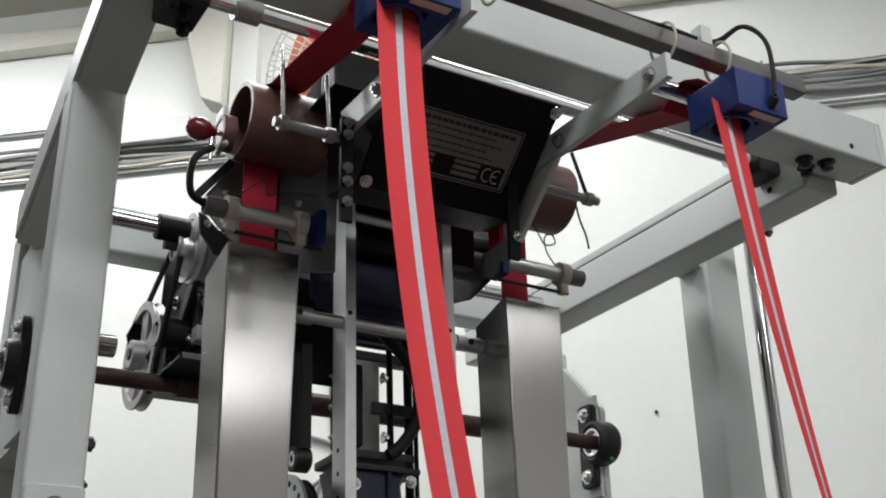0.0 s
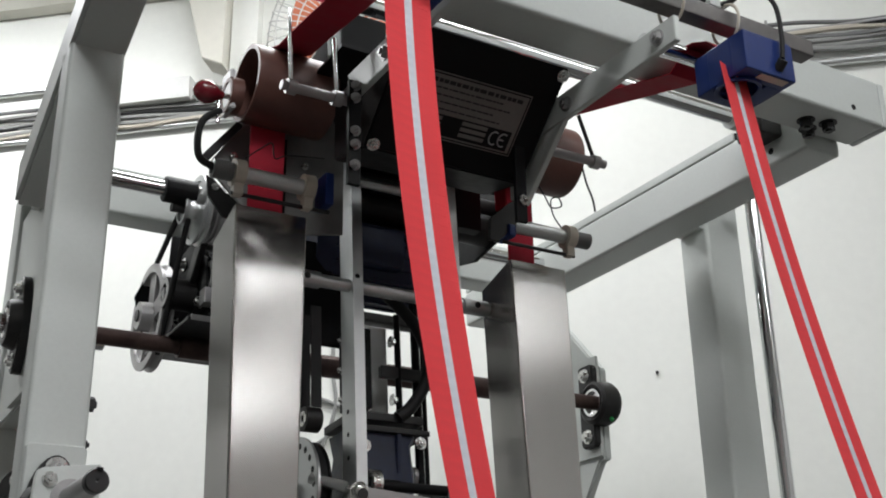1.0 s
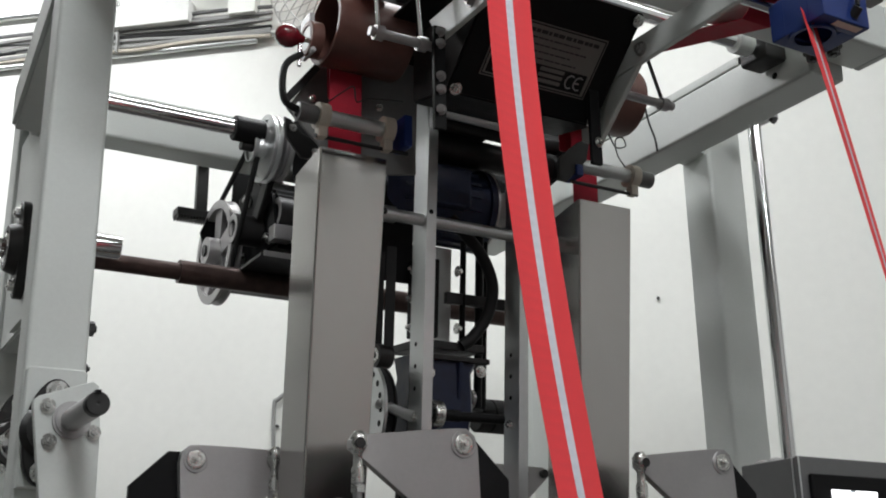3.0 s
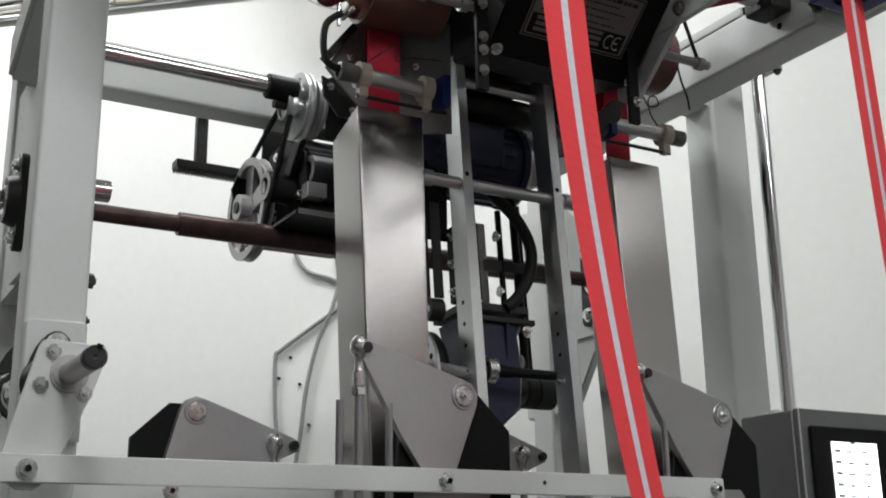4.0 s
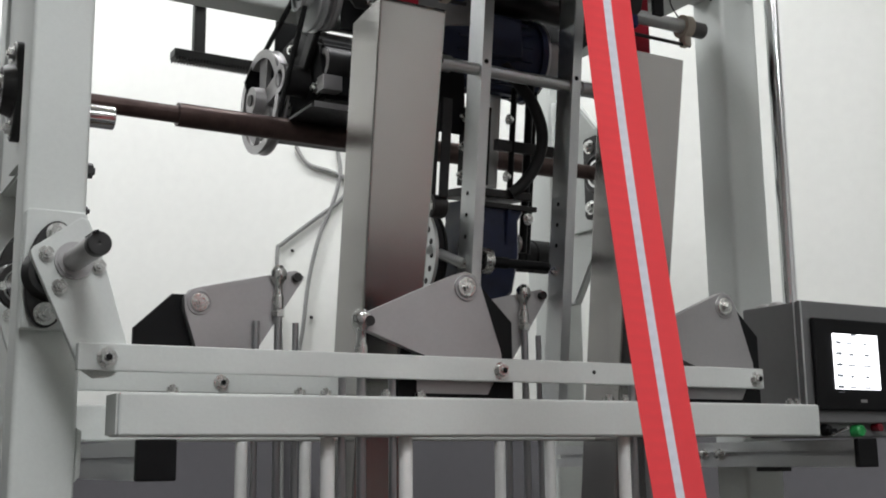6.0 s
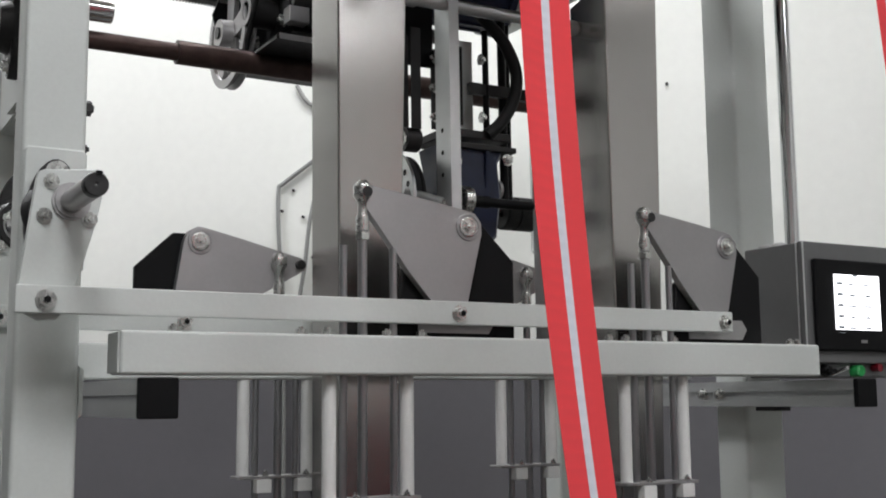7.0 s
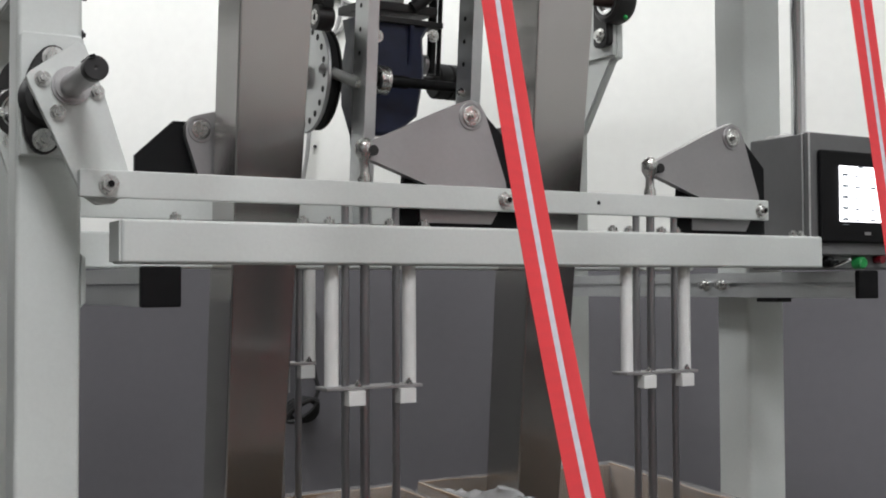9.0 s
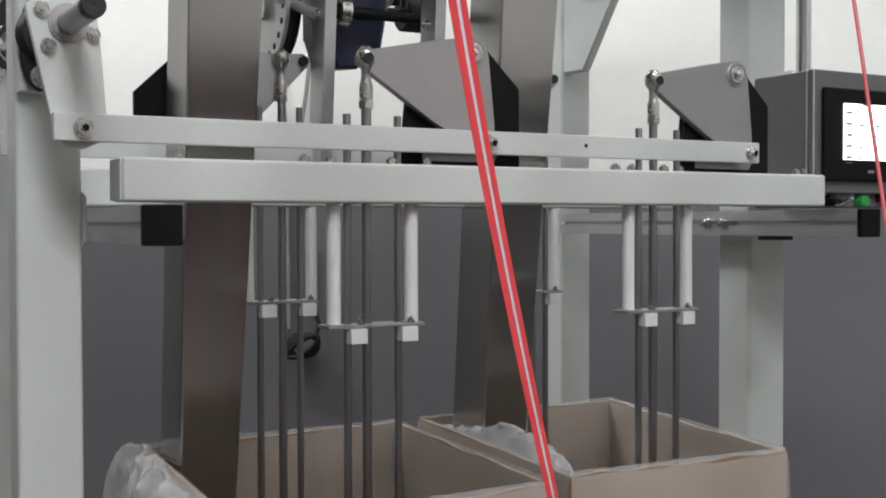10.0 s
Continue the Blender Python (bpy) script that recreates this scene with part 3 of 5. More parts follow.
part("rotary_switch", box(b, 1.528, 1.548, 1.352, 1.358, 1.287, 1.293, 0.001), BLACK, cb)
part("toggle", cyl(B(), (1.558, 1.372, 1.283), (1.566, 1.345, 1.294), 0.003, 10), CHROME, cb)
part("start_button", lathe(B(), (1.611, 1.372, 1.289), (0, -1, 0), [(0, 0), (0, 0.011), (0.016, 0.010), (0.018, 0.008), (0.018, 0)], 20), GREEN, cb, "green push button")
part("stop_button", lathe(B(), (1.66, 1.372, 1.295), (0, -1, 0), [(0, 0), (0, 0.007), (0.016, 0.007), (0.016, 0)], 16), REDBALL, cb, "red push button")

# ---- pressers ----
CRANKS, LINKS, RODS = [], [], []


def crank(parent, x, y, flip):
    """A crank plate that turns about its pivot: link bolt below, rod end to one side."""
    s = -1 if flip else 1
    out = [(-0.160, 0.017), (-0.168, 0.011), (-0.169, 0.001), (-0.161, -0.006), (-0.075, -0.082), (-0.016, -0.127), (0.0, -0.132), (0.012, -0.128), (0.0185, -0.10), (0.0235, -0.004), (0.020, 0.011), (0.008, 0.021), (-0.006, 0.022), (-0.06, 0.021)]
    out = [(s * a, c) for a, c in out][::s]
    c = part("crank", prism(B(), out, -0.005, 0.0085, 0.0006), PLATE, parent, "grey steel crank plate")
    c.location = (x, y, 1.479)
    part("pivot_washer", lathe(B(), (0, -0.005, 0), (0, -1, 0), [(0, 0.0), (0, 0.0185), (0.0016, 0.0185), (0.0022, 0.0178), (0.0022, 0.0162), (0.0010, 0.0160), (0.0010, 0.0)], 32), PLATE, c, "stepped steel washer")
    part("inner_washer", lathe(B(), (0, -0.0062, 0), (0, -1, 0), [(0, 0.0138), (0.0022, 0.0136), (0.0026, 0.0130), (0.0026, 0.0100), (0.0014, 0.0098), (0.0014, 0.0)], 28), ZINC, c)
    bolts(c, [(0, -0.0078, 0)], (0, -1, 0), 0.0065, 0.005, name="pivot_bolt")
    b = cyl(B(), (s * -0.158, -0.013, 0.006), (s * -0.158, -0.005, 0.006), 0.007, 18)
    part("tip_screw", b, IRON, c, "dark socket screw")
    b = lathe(B(), (0, -0.004, -0.12), (0, -1, 0), [(0, 0), (0, 0.0125), (0.005, 0.0125), (0.005, 0)], 20)
    part("link_spacer", b, ZINC, c)
    CRANKS.append((c, x, y, 1.479, s))
    return c


def link_bar(parent, x, y, length, holes):
    lk = part("link_bar", box(B(), -0.032, length, -0.006, 0.006, -0.0145, 0.0165, 0.002), PAINT, parent, "light grey link bar")
    bolts(lk, [(h, -0.006, 0) for h in holes], (0, -1, 0), 0.0085, 0.008, ZINC, "zinc bolt with dark socket")
    for h in holes:
        part("bolt_socket", cyl(B(), (h, -0.0175, 0), (h, -0.0170, 0), 0.0042, 6), BLACK, lk)
    part("hole", cyl(B(), (0.683, -0.0066, 0.002), (0.683, -0.0061, 0.002), 0.003, 10), IRON, lk)
    lk.location = (x, y, 1.367)
    LINKS.append((lk, x, y))
    return lk


def rocker(parent, x, y):
    arm = part("rocker_arm", prism(B(), [(-0.037, 0.012), (-0.036, 0.020), (-0.030, 0.024), (0.030, 0.040), (0.037, 0.034), (0.037, -0.02), (0.029, -0.122), (0.018, -0.138), (0.0, -0.143), (-0.018, -0.138), (-0.029, -0.122)], -0.005, 0.005, 0.001), PAINT, parent, "light grey rocker arm")
    arm.location = (x, y, 1.479)
    CRANKS.append((arm, x, y, 1.479, 1))
    st = part("stub_shaft", lathe(B(), (0.005, -0.005, -0.005), (0, -1, 0), [(0, 0), (0, 0.0215), (0.003, 0.0215), (0.003, 0.0185), (0.005, 0.0185), (0.005, 0.0128), (0.108, 0.0128)], 28), PLATE, arm, "grey steel stub shaft")
    part("shaft_end", lathe(B(), (0.005, -0.112, -0.005), (0, -1, 0), [(0, 0.0129), (0.012, 0.0132), (0.014, 0.012), (0.014, 0.003), (0.012, 0)], 28), IRON, st, "dark burnished shaft end")
    part("key", box(B(), 0.002, 0.008, -0.129, -0.090, 0.0058, 0.0088), BLACK, arm)
    bolts(arm, [(a, -0.005, c) for a, c in ((-0.021, 0.012), (0.029, -0.020), (-0.020, -0.028))], (0, -1, 0), 0.0065, 0.006, ZINC, "zinc hexagon bolt")
    return arm


def station(x, y, parent):
    """Three lifting rods, two white guide tubes and the guide plate under the beam."""
    rear = y > 1.5
    up = 0.013 if rear else 0.0
    tubes, sides, plate, main = ((-0.054, 0.046), (-0.035, 0.028), (-0.066, 0.050), 0.0) if rear else ((-0.049, 0.0605), (-0.030, 0.0415), (-0.063, 0.071), -0.003)
    for dx in tubes:
        part("guide_tube", cyl(B(), (x + dx, y, 1.128 + up), (x + dx, y, 1.2785), 0.009, 24), NYLON, parent, "white nylon guide tube")
    part("guide_plate", box(B(), x + plate[0], x + plate[1], y - 0.018, y + 0.018, 1.1235 + up, 1.1275 + up, 0.0006, 1), PLATE, parent)
    for dx in sides:
        part("guide_block", box(B(), x + dx - 0.005, x + dx + 0.018, y - 0.022, y - 0.0055, 1.104 + up, 1.123 + up, 0.0012), NYLON, parent, "white nylon guide block")
        bolts(parent, [(x + dx + 0.012, y - 0.012, 1.1275 + up)], (0, 0, 1), 0.004, 0.005, name="plate_screw")
    low = -0.64 if y < 1.5 else -0.80
    r = part("lifting_rod", cyl(B(), (main, 0, low), (main, 0, -0.04), 0.0062, 18), RODSTEEL, parent, "steel lifting rod")
    for dx in sides:
        part("side_rod", cyl(B(), (dx, 0, low), (dx, 0, -0.072), 0.0050, 16), RODSTEEL, r)
    part("rod_end", lathe(B(), (main, 0, -0.052), (0, 0, 1), [(0, 0), (0, 0.0085), (0.018, 0.0085), (0.022, 0.0065), (0.036, 0.006), (0.046, 0.012), (0.058, 0.012), (0.066, 0.006), (0.066, 0)], 18), ZINC, r, "zinc rod end with ball joint")
    part("lock_nut", lathe(B(), (main, 0, -0.064), (0, 0, 1), [(0, 0), (0, 0.010), (0.010, 0.010), (0.010, 0)], 6), ZINC, r)
    RODS.append((r, x, y, -1 if rear else 1))


link_front = thing("presser_linkage", "grey steel linkage with crank plates along the front beam", "linkage")
for x in (0.82, 1.29):
    crank(link_front, x, 1.336, False)
    br = part("pivot_bracket", prism(B(), [(x - 0.10, 1.3295), (x + 0.083, 1.3295), (x + 0.083, 1.437), (x + 0.030, 1.488), (x - 0.020, 1.49), (x - 0.09, 1.42)], 1.346, 1.357, 0.001), BLACK, link_front, "black pivot bracket")
    part("bracket_slot", prism(B(), [(x - 0.07, 1.336), (x + 0.04, 1.336), (x + 0.05, 1.352), (x + 0.04, 1.366), (x - 0.07, 1.366)], 1.3445, 1.3458), PLATE, br, "grey slotted steel strip")
link_bar(link_front, 0.294, 1.324, 1.014, (0.0, 0.526, 0.996))
rocker(link_front, 0.294, 1.336)
for x in (0.667, 1.133):
    station(x, 1.335, link_front)
link_rear = thing("presser_linkage", "grey steel linkage with crank plates along the rear beam", "linkage")
for x in (0.543, 0.998):
    crank(link_rear, x, 1.630, True)
    part("pivot_bracket", prism(B(), [(x - 0.09, 1.3295), (x + 0.10, 1.3295), (x + 0.09, 1.42), (x + 0.02, 1.492), (x - 0.035, 1.492), (x - 0.09, 1.44)], 1.641, 1.651, 0.001), BLACK, link_rear, "black pivot bracket")
link_bar(link_rear, 0.294, 1.617, 0.756, (0.0, 0.249, 0.704))
rocker(link_rear, 0.294, 1.632)
for x in (0.664, 1.109):
    station(x, 1.620, link_rear)
flange_bearing(link_rear, Matrix.Translation((0.297, 1.652, 1.487)))

# ---- carriage ----
carr = thing("carriage", "travelling machine carriage with hopper, rollers and swinging steel chutes", "machine carriage")
HOME = 0.0276   # the carriage's way at the start


def far(p, s):
    """A carriage point scaled by s about the camera's eye, to go with the grown parts."""
    o = EYE - Vector((HOME, 0, 0))
    return o + (Vector(p) - o) * s


def gpart(name, bm, material, parent, label="", s=1.0):
    return part(name, grow(bm, s, HOME), material, parent, label)


PIV = Vector((0, 1.50, 1.88))
swing = part("swing_frame", cyl(B(), (0.599, 0.052, -0.002), (0.972, 0.052, -0.002), 0.0105, 28), ALU, carr, "turned steel cross rod of the swinging frame")
swing.location = PIV


def chute(x0, x1):
    """A long brushed steel box chute, folded from sheet, open above and below."""
    b = B()
    w, r = 0.0015, 0.0035
    y0, y1, z0, z1 = -0.027, 0.069, -1.011, 0.060

    def ring(e, z):
        out = []
        xr = x1 - 0.033 * (z1 - z) / (z1 - z0)
        for cx, cy, a0 in ((xr - r, y1 - r, 0), (x0 + r, y1 - r, 90), (x0 + r, y0 + r, 180), (xr - r, y0 + r, 270)):
            for k in range(4):
                a = radians(a0 + 30 * k)
                out.append(b.verts.new((cx + (r - e) * math.cos(a), cy + (r - e) * math.sin(a), z - (0.022 if z > 0 and cy > 0.03 else 0))))
        return out
    rings = [ring(0, z0), ring(0, z1), ring(w, z1), ring(w, z0)]
    for p, q in zip(rings, rings[1:] + rings[:1]):
        for i in range(16):
            b.faces.new((p[i], p[(i + 1) % 16], q[(i + 1) % 16], q[i]))
    part("chute", b, STEEL, swing, "tall brushed stainless steel box chute")
    part("clamp_lug", box(B(), x1 - 0.001, x1 + 0.004, 0.002, 0.038, -0.040, 0.006, 0.002), PLATE, swing)


chute(0.4856, 0.6005)
chute(0.9705, 1.0844)
for x, deep in ((0.7075, 0.082), (0.891, 0.082)):
    b = box(B(), x, x + 0.0025, 0.036, deep, -0.55, 0.235)
    box(b, x + 0.0025, x + 0.0180, 0.036, 0.0385, -0.55, 0.235)
    part("upright", b, ALU, swing, "aluminium angle upright")
    for z in (-0.208, -0.244, -0.280):
        part("hole", cyl(B(), (x - 0.0004, 0.062, z), (x + 0.0002, 0.062, z), 0.0038, 12), BLACK, swing)
    part("hole", cyl(B(), (x + 0.0080, 0.0356, 0.010), (x + 0.0080, 0.0362, 0.010), 0.0042, 12), BLACK, swing)
    bolts(swing, [(x, 0.062, -0.325)], (-1, 0, 0), 0.006, 0.006, name="foot_screw")
for x0, x1 in ((0.606, 0.655), (0.918, 0.966)):
    part("collar", cyl(B(), (x0, 0.052, -0.002), (x1, 0.052, -0.002), 0.0135, 26), ALU, swing, "turned aluminium collar")
    bolts(swing, [((x0 + x1) / 2, 0.0395, -0.002)], (0, -1, -0.2), 0.004, 0.003, IRON, name="set_screw")
part("lower_rod", cyl(B(), (0.6675, 0.112, -0.302), (0.7065, 0.062, -0.325), 0.0085, 20), ALU, swing)
part("top_bar", cyl(B(), (0.711, 0.066, 0.200), (0.890, 0.066, 0.200), 0.0085, 20), ALU, swing, "turned steel bar between the uprights")
# big tape wheel behind the chute
WZ, WY = -0.312, 0.175
b = lathe(B(), (0.668, WY, WZ), (1, 0, 0), [(0, 0.0), (0, 0.087), (0.001, 0.088), (0.005, 0.088), (0.006, 0.087), (0.006, 0.0)], 56)
lathe(b, (0.660, WY, WZ), (1, 0, 0), [(0, 0.0), (0, 0.018), (0.010, 0.018), (0.010, 0)], 20)
part("tape_wheel", b, ALU, swing, "pale metal wheel with holes")
for k in range(20):
    a = 2 * math.pi * k / 20
    c = (WY + 0.073 * math.cos(a), WZ + 0.073 * math.sin(a))
    part("wheel_hole", cyl(B(), (0.6675, *c), (0.6679, *c), 0.0052, 14), BLACK, swing)
part("belt_pulley", lathe(B(), (0.6745, WY, WZ), (1, 0, 0), [(0, 0), (0, 0.084), (0.004, 0.084), (0.005, 0.078), (0.016, 0.078), (0.017, 0.082), (0.020, 0.082), (0.020, 0)], 48), RUBBER, swing, "black belt pulley behind the wheel")
idl = part("idler", lathe(B(), (0.614, 0.020, -0.241), (1, 0, 0), [(0, 0.008), (0, 0.0185), (0.024, 0.0185), (0.026, 0.016), (0.026, 0.008), (0, 0.008)], 28), IRON, swing, "dark idler roller")
part("bearing_ring", lathe(B(), (0.6134, 0.020, -0.241), (1, 0, 0), [(0, 0.005), (0, 0.0115), (0.0006, 0.0115), (0.0006, 0.005)], 24), ZINC, idl)
b = B()
for s in (-1, 1):
    box(b, 0.618, 0.635, 0.020 + s * 0.0190, 0.020 + s * 0.0210, -0.228, -0.07, 0.0005, 1)
part("drive_belt", b, RUBBER, swing, "black drive belt")
# gearbox on its plate
b = box(B(), 0.735, 0.862, 0.10, 0.21, -0.203, -0.189, 0.002)
box(b, 0.748, 0.870, 0.095, 0.16, -0.222, -0.213, 0.001)
part("gearbox_plate", b, IRON, swing, "black mounting plate")
b = prism(B(), [(0.737, -0.212), (0.852, -0.212), (0.850, -0.225), (0.841, -0.240), (0.846, -0.30), (0.836, -0.365), (0.795, -0.398), (0.758, -0.400), (0.740, -0.350), (0.737, -0.295), (0.744, -0.245)], 0.105, 0.20, 0.006)
part("gearbox", b, NAVY, swing, "dark blue cast gearbox")
bolts(swing, [(0.748, 0.103, -0.232), (0.850, 0.093, -0.236), (0.756, 0.103, -0.245)], (0, -1, 0), 0.0075, 0.008, name="gearbox_bolt")
part("ball_bearing", lathe(B(), (0.737, 0.06, -0.318), (1, 0, 0), [(0, 0.010), (0, 0.0225), (0.016, 0.0225), (0.016, 0.010), (0, 0.010)], 28), ZINC, swing, "bright ball bearing")
part("roller_shaft", lathe(B(), (0.709, 0.06, -0.318), (1, 0, 0), [(0, 0), (0, 0.0125), (0.030, 0.0125), (0.030, 0.0098), (0.08, 0.0098), (0.08, 0.008), (0.165, 0.008), (0.166, 0)], 20), BLACK, swing, "black roller shaft")
rr = part("rubber_roller", lathe(B(), (0.968, 0.300, -0.283), (1, 0, 0), [(0, 0), (0, 0.029), (0.003, 0.032), (0.022, 0.032), (0.024, 0.029), (0.028, 0.029), (0.030, 0.032), (0.068, 0.032), (0.072, 0.027), (0.072, 0)], 30), RUBBER, swing, "black rubber pressing roller")
part("roller_axle", cyl(B(), (0.80, 0.300, -0.283), (0.9675, 0.300, -0.283), 0.008, 16), IRON, rr)
part("axle_bracket", box(B(), 0.79, 0.80, 0.20, 0.315, -0.31, -0.26, 0.002), IRON, rr, "dark bracket on the gearbox")
part("cam_plate", lathe(B(), (0.862, 0.150, -0.276), (1, 0, 0), [(0, 0), (0, 0.017), (0.006, 0.017), (0.006, 0)], 28), PLATE, swing)
for x in (0.746, 0.812):
    part("gearbox_rib", prism_x(B(), [(0.098, -0.214), (0.104, -0.214), (0.104, -0.285), (0.0975, -0.228)], x, x + 0.007, 0.001), NAVY, swing)
part("cover_strip", box(B(), 0.810, 0.857, 0.210, 0.219, -0.172, 0.004, 0.001), ALU, swing, "pale metal cover strip")
part("slide_block", box(B(), 0.7305, 0.7675, 0.095, 0.14, -0.186, -0.051, 0.002), BLACK, swing, "black slide block")
bolts(swing, [(0.807, 0.104, z) for z in (-0.065, -0.165)], (1, 0, 0), 0.007, 0.007, name="strip_bolt")
bolts(swing, [(0.7295, 0.12, z) for z in (-0.07, -0.12, -0.17)], (-1, 0, 0), 0.006, 0.008, name="strip_bolt")
part("hose", sweep(B(), [(0.800, 0.115, 0.03), (0.82, 0.10, 0.001), (0.852, 0.095, -0.035), (0.870, 0.09, -0.085), (0.862, 0.09, -0.135), (0.838, 0.095, -0.175), (0.815, 0.10, -0.195)], 0.0105, 12), RUBBER, swing, "thick black hose")
for x, y, z0, z1, r in ((0.840, 0.14, -0.188, 0.0, 0.0055), (0.880, 0.15, -0.29, 0.03, 0.0075), (0.905, 0.17, -0.29, 0.03, 0.004)):
    part("black_rod", cyl(B(), (x, y, z0), (x, y, z1), r, 12), BLACK, swing)
part("hose", sweep(B(), [(0.728, 0.12, -0.39), (0.730, 0.115, -0.43), (0.742, 0.11, -0.47), (0.768, 0.11, -0.50), (0.80, 0.12, -0.50)], 0.0055, 9), RUBBER, swing)
part("cross_bracket", box(B(), 0.806, 0.93, 0.135, 0.147, -0.115, -0.095, 0.001), IRON, swing)

# motor and dark works between the chutes
MY, MZ = 1.70, 1.976
b = lathe(B(), (0.69, MY, MZ), (1, 0, 0), [(0, 0), (0, 0.060), (0.02, 0.071), (0.205, 0.071), (0.205, 0.077), (0.217, 0.077), (0.217, 0)], 40)
mo = part("motor", b, NAVY, carr, "dark blue finned motor")
for k in range(18):
    a = 2 * math.pi * k / 18
    part("fin", box(B(), 0.72, 0.875, MY + 0.0715 * math.cos(a) - 0.003, MY + 0.0715 * math.cos(a) + 0.003, MZ + 0.0715 * math.sin(a) - 0.003, MZ + 0.0715 * math.sin(a) + 0.003), NAVY, mo)
part("terminal_box", box(B(), 0.745, 0.845, 1.612, 1.650, 1.945, 2.02, 0.008), NAVY, mo)
part("motor_rim", lathe(B(), (0.9075, MY, MZ), (1, 0, 0), [(0, 0.0705), (0, 0.0778), (0.0035, 0.0785), (0.0035, 0.0705)], 40), ALU, mo, "bright machined rim")
part("motor_end", lathe(B(), (0.9075, MY, MZ + 0.012), (1, 0, 0), [(0, 0), (0, 0.027), (0.058, 0.034), (0.058, 0)], 28), PLATE, mo)
part("motor_collar", lathe(B(), (0.966, MY, MZ + 0.012), (1, 0, 0), [(0, 0.020), (0, 0.036), (0.010, 0.037), (0.012, 0.030), (0.012, 0)], 28), ALU, mo)
FK = 1.16
for z, r, y, m_ in ((2.028, 0.010, 1.41, IRON), (2.002, 0.012, 1.43, IRON), (1.972, 0.024, 1.46, IRON)):
    gpart("feed_roller", cyl(B(), (0.632, y, z), (0.915, y, z), r, 24), m_, carr, "", FK)
for x in (0.628, 0.915):
    gpart("side_plate", prism_x(B(), [(1.37, 2.03), (1.40, 1.955), (1.50, 1.935), (1.62, 1.96), (1.64, 2.06), (1.46, 2.10)], x, x + 0.006, 0.001), BLACK, carr, "black side plate", FK)
# Black sheets added to close bright gaps and keep top light off.
part("back_sheet", box(B(), 0.70, 1.00, 1.80, 1.806, 1.97, 2.16, 0.001), BLACK, carr, "black sheet behind the motor")
part("top_shade", box(B(), 0.58, 0.965, 1.32, 1.80, 2.154, 2.160, 0.001), BLACK, carr, "added black sheet shading the works from above")

HK = 0.95
hop = gpart("hopper", prism_x(B(), [(1.208, 2.153), (1.355, 2.017), (1.46, 2.04), (1.46, 2.153)], 0.634, 0.913, 0.003), BLACK, carr, "black sheet-metal hopper", HK)
NPM = Matrix.Translation((0.772, 1.2881, 2.0789)) @ Matrix(((1, 0, 0, 0), (0, -0.734, -0.679, 0), (0, 0.679, -0.734, 0), (0, 0, 0, 1)))


def plate_part(name, b, m_, parent, label=""):
    b.transform(NPM)
    return gpart(name, b, m_, parent, label, HK)


npl = plate_part("name_plate", box(B(), -0.098, 0.098, -0.051, 0.051, 0.0005, 0.002), DARKPLATE, carr, "engraved grey name plate")
b = B()
for x0, x1, y0, y1 in ((-0.096, 0.096, 0.047, 0.049), (-0.096, 0.096, -0.049, -0.047), (-0.096, -0.094, -0.047, 0.047), (0.094, 0.096, -0.047, 0.047)):
    box(b, x0, x1, y0, y1, 0.002, 0.0024)
plate_part("plate_border", b, BLACK, npl)
for k, (w0, w1, hh) in enumerate(((-0.075, 0.085, 0.006), (-0.08, 0.055, 0.0025), (-0.08, 0.07, 0.0025), (-0.08, 0.045, 0.0025), (-0.08, 0.06, 0.0025))):
    y = 0.038 - 0.0105 * k
    x = w0
    q = random.Random(k)
    b = B()
    while x < w1:
        l = q.uniform(0.003, 0.012)
        box(b, x, min(x + l, w1), y - hh / 2, y + hh / 2, 0.002, 0.0024)
        x += l + q.uniform(0.001, 0.003)
    plate_part("print_line", b, IRON, npl)
plate_part("print_block", box(B(), -0.09, 0.088, -0.0445, -0.012, 0.002, 0.0023), BLACK, npl)
for k in range(3):
    for x0, x1 in ((0.0, 0.045), (-0.08, -0.035)):
        plate_part("print_field", box(B(), x0, x1, -0.0205 - 0.0095 * k, -0.0145 - 0.0095 * k, 0.0023, 0.0027), DARKPLATE, npl)
# the two letters of the conformity mark
b = B()
for cx in (0.061, 0.077):
    pts = [(cx + 0.0085 * math.cos(radians(a)), -0.028 + 0.0105 * math.sin(radians(a)), 0.0028) for a in range(60, 301, 24)]
    sweep(b, pts, 0.0012, 6)
box(b, 0.069, 0.078, -0.0292, -0.0268, 0.0023, 0.0032)
plate_part("conformity_mark", b, PLATE, npl)
bolts(hop, [far((x, y, z), HK) for x in (0.645, 0.903) for y, z in ((1.215, 2.140), (1.345, 2.020))], (0, -0.68, -0.73), 0.007, 0.006)
for x in (0.612, 0.926):
    a_ = gpart("side_arm", prism_x(B(), [(0.985, 2.085), (0.985, 2.125), (1.36 if x < 0.7 else 1.43, 2.133), (1.33 if x < 0.7 else 1.43, 2.085)], x - 0.004, x + 0.006, 0.001), PAINT, carr, "light grey side arm", HK)
    if x > 0.7:
        gpart("arm_foot", prism_x(B(), [(1.245, 2.084), (1.40, 2.084), (1.40, 2.01), (1.36, 1.985)], x - 0.0035, x + 0.0055, 0.001), PAINT, a_, "", HK)
    bolts(a_, [far((x - 0.004, y, 2.106), HK) for y in (1.02, 1.235)], (-1, 0, 0), 0.0085, 0.008, PLATE, name="arm_bolt")
ct = part("cable_tube", box(B(), 0.20, 1.185, 0.974, 1.001, 2.128, 2.155, 0.003), TUBEGREY, carr, "dark square tube with cables")
rng = random.Random(9)
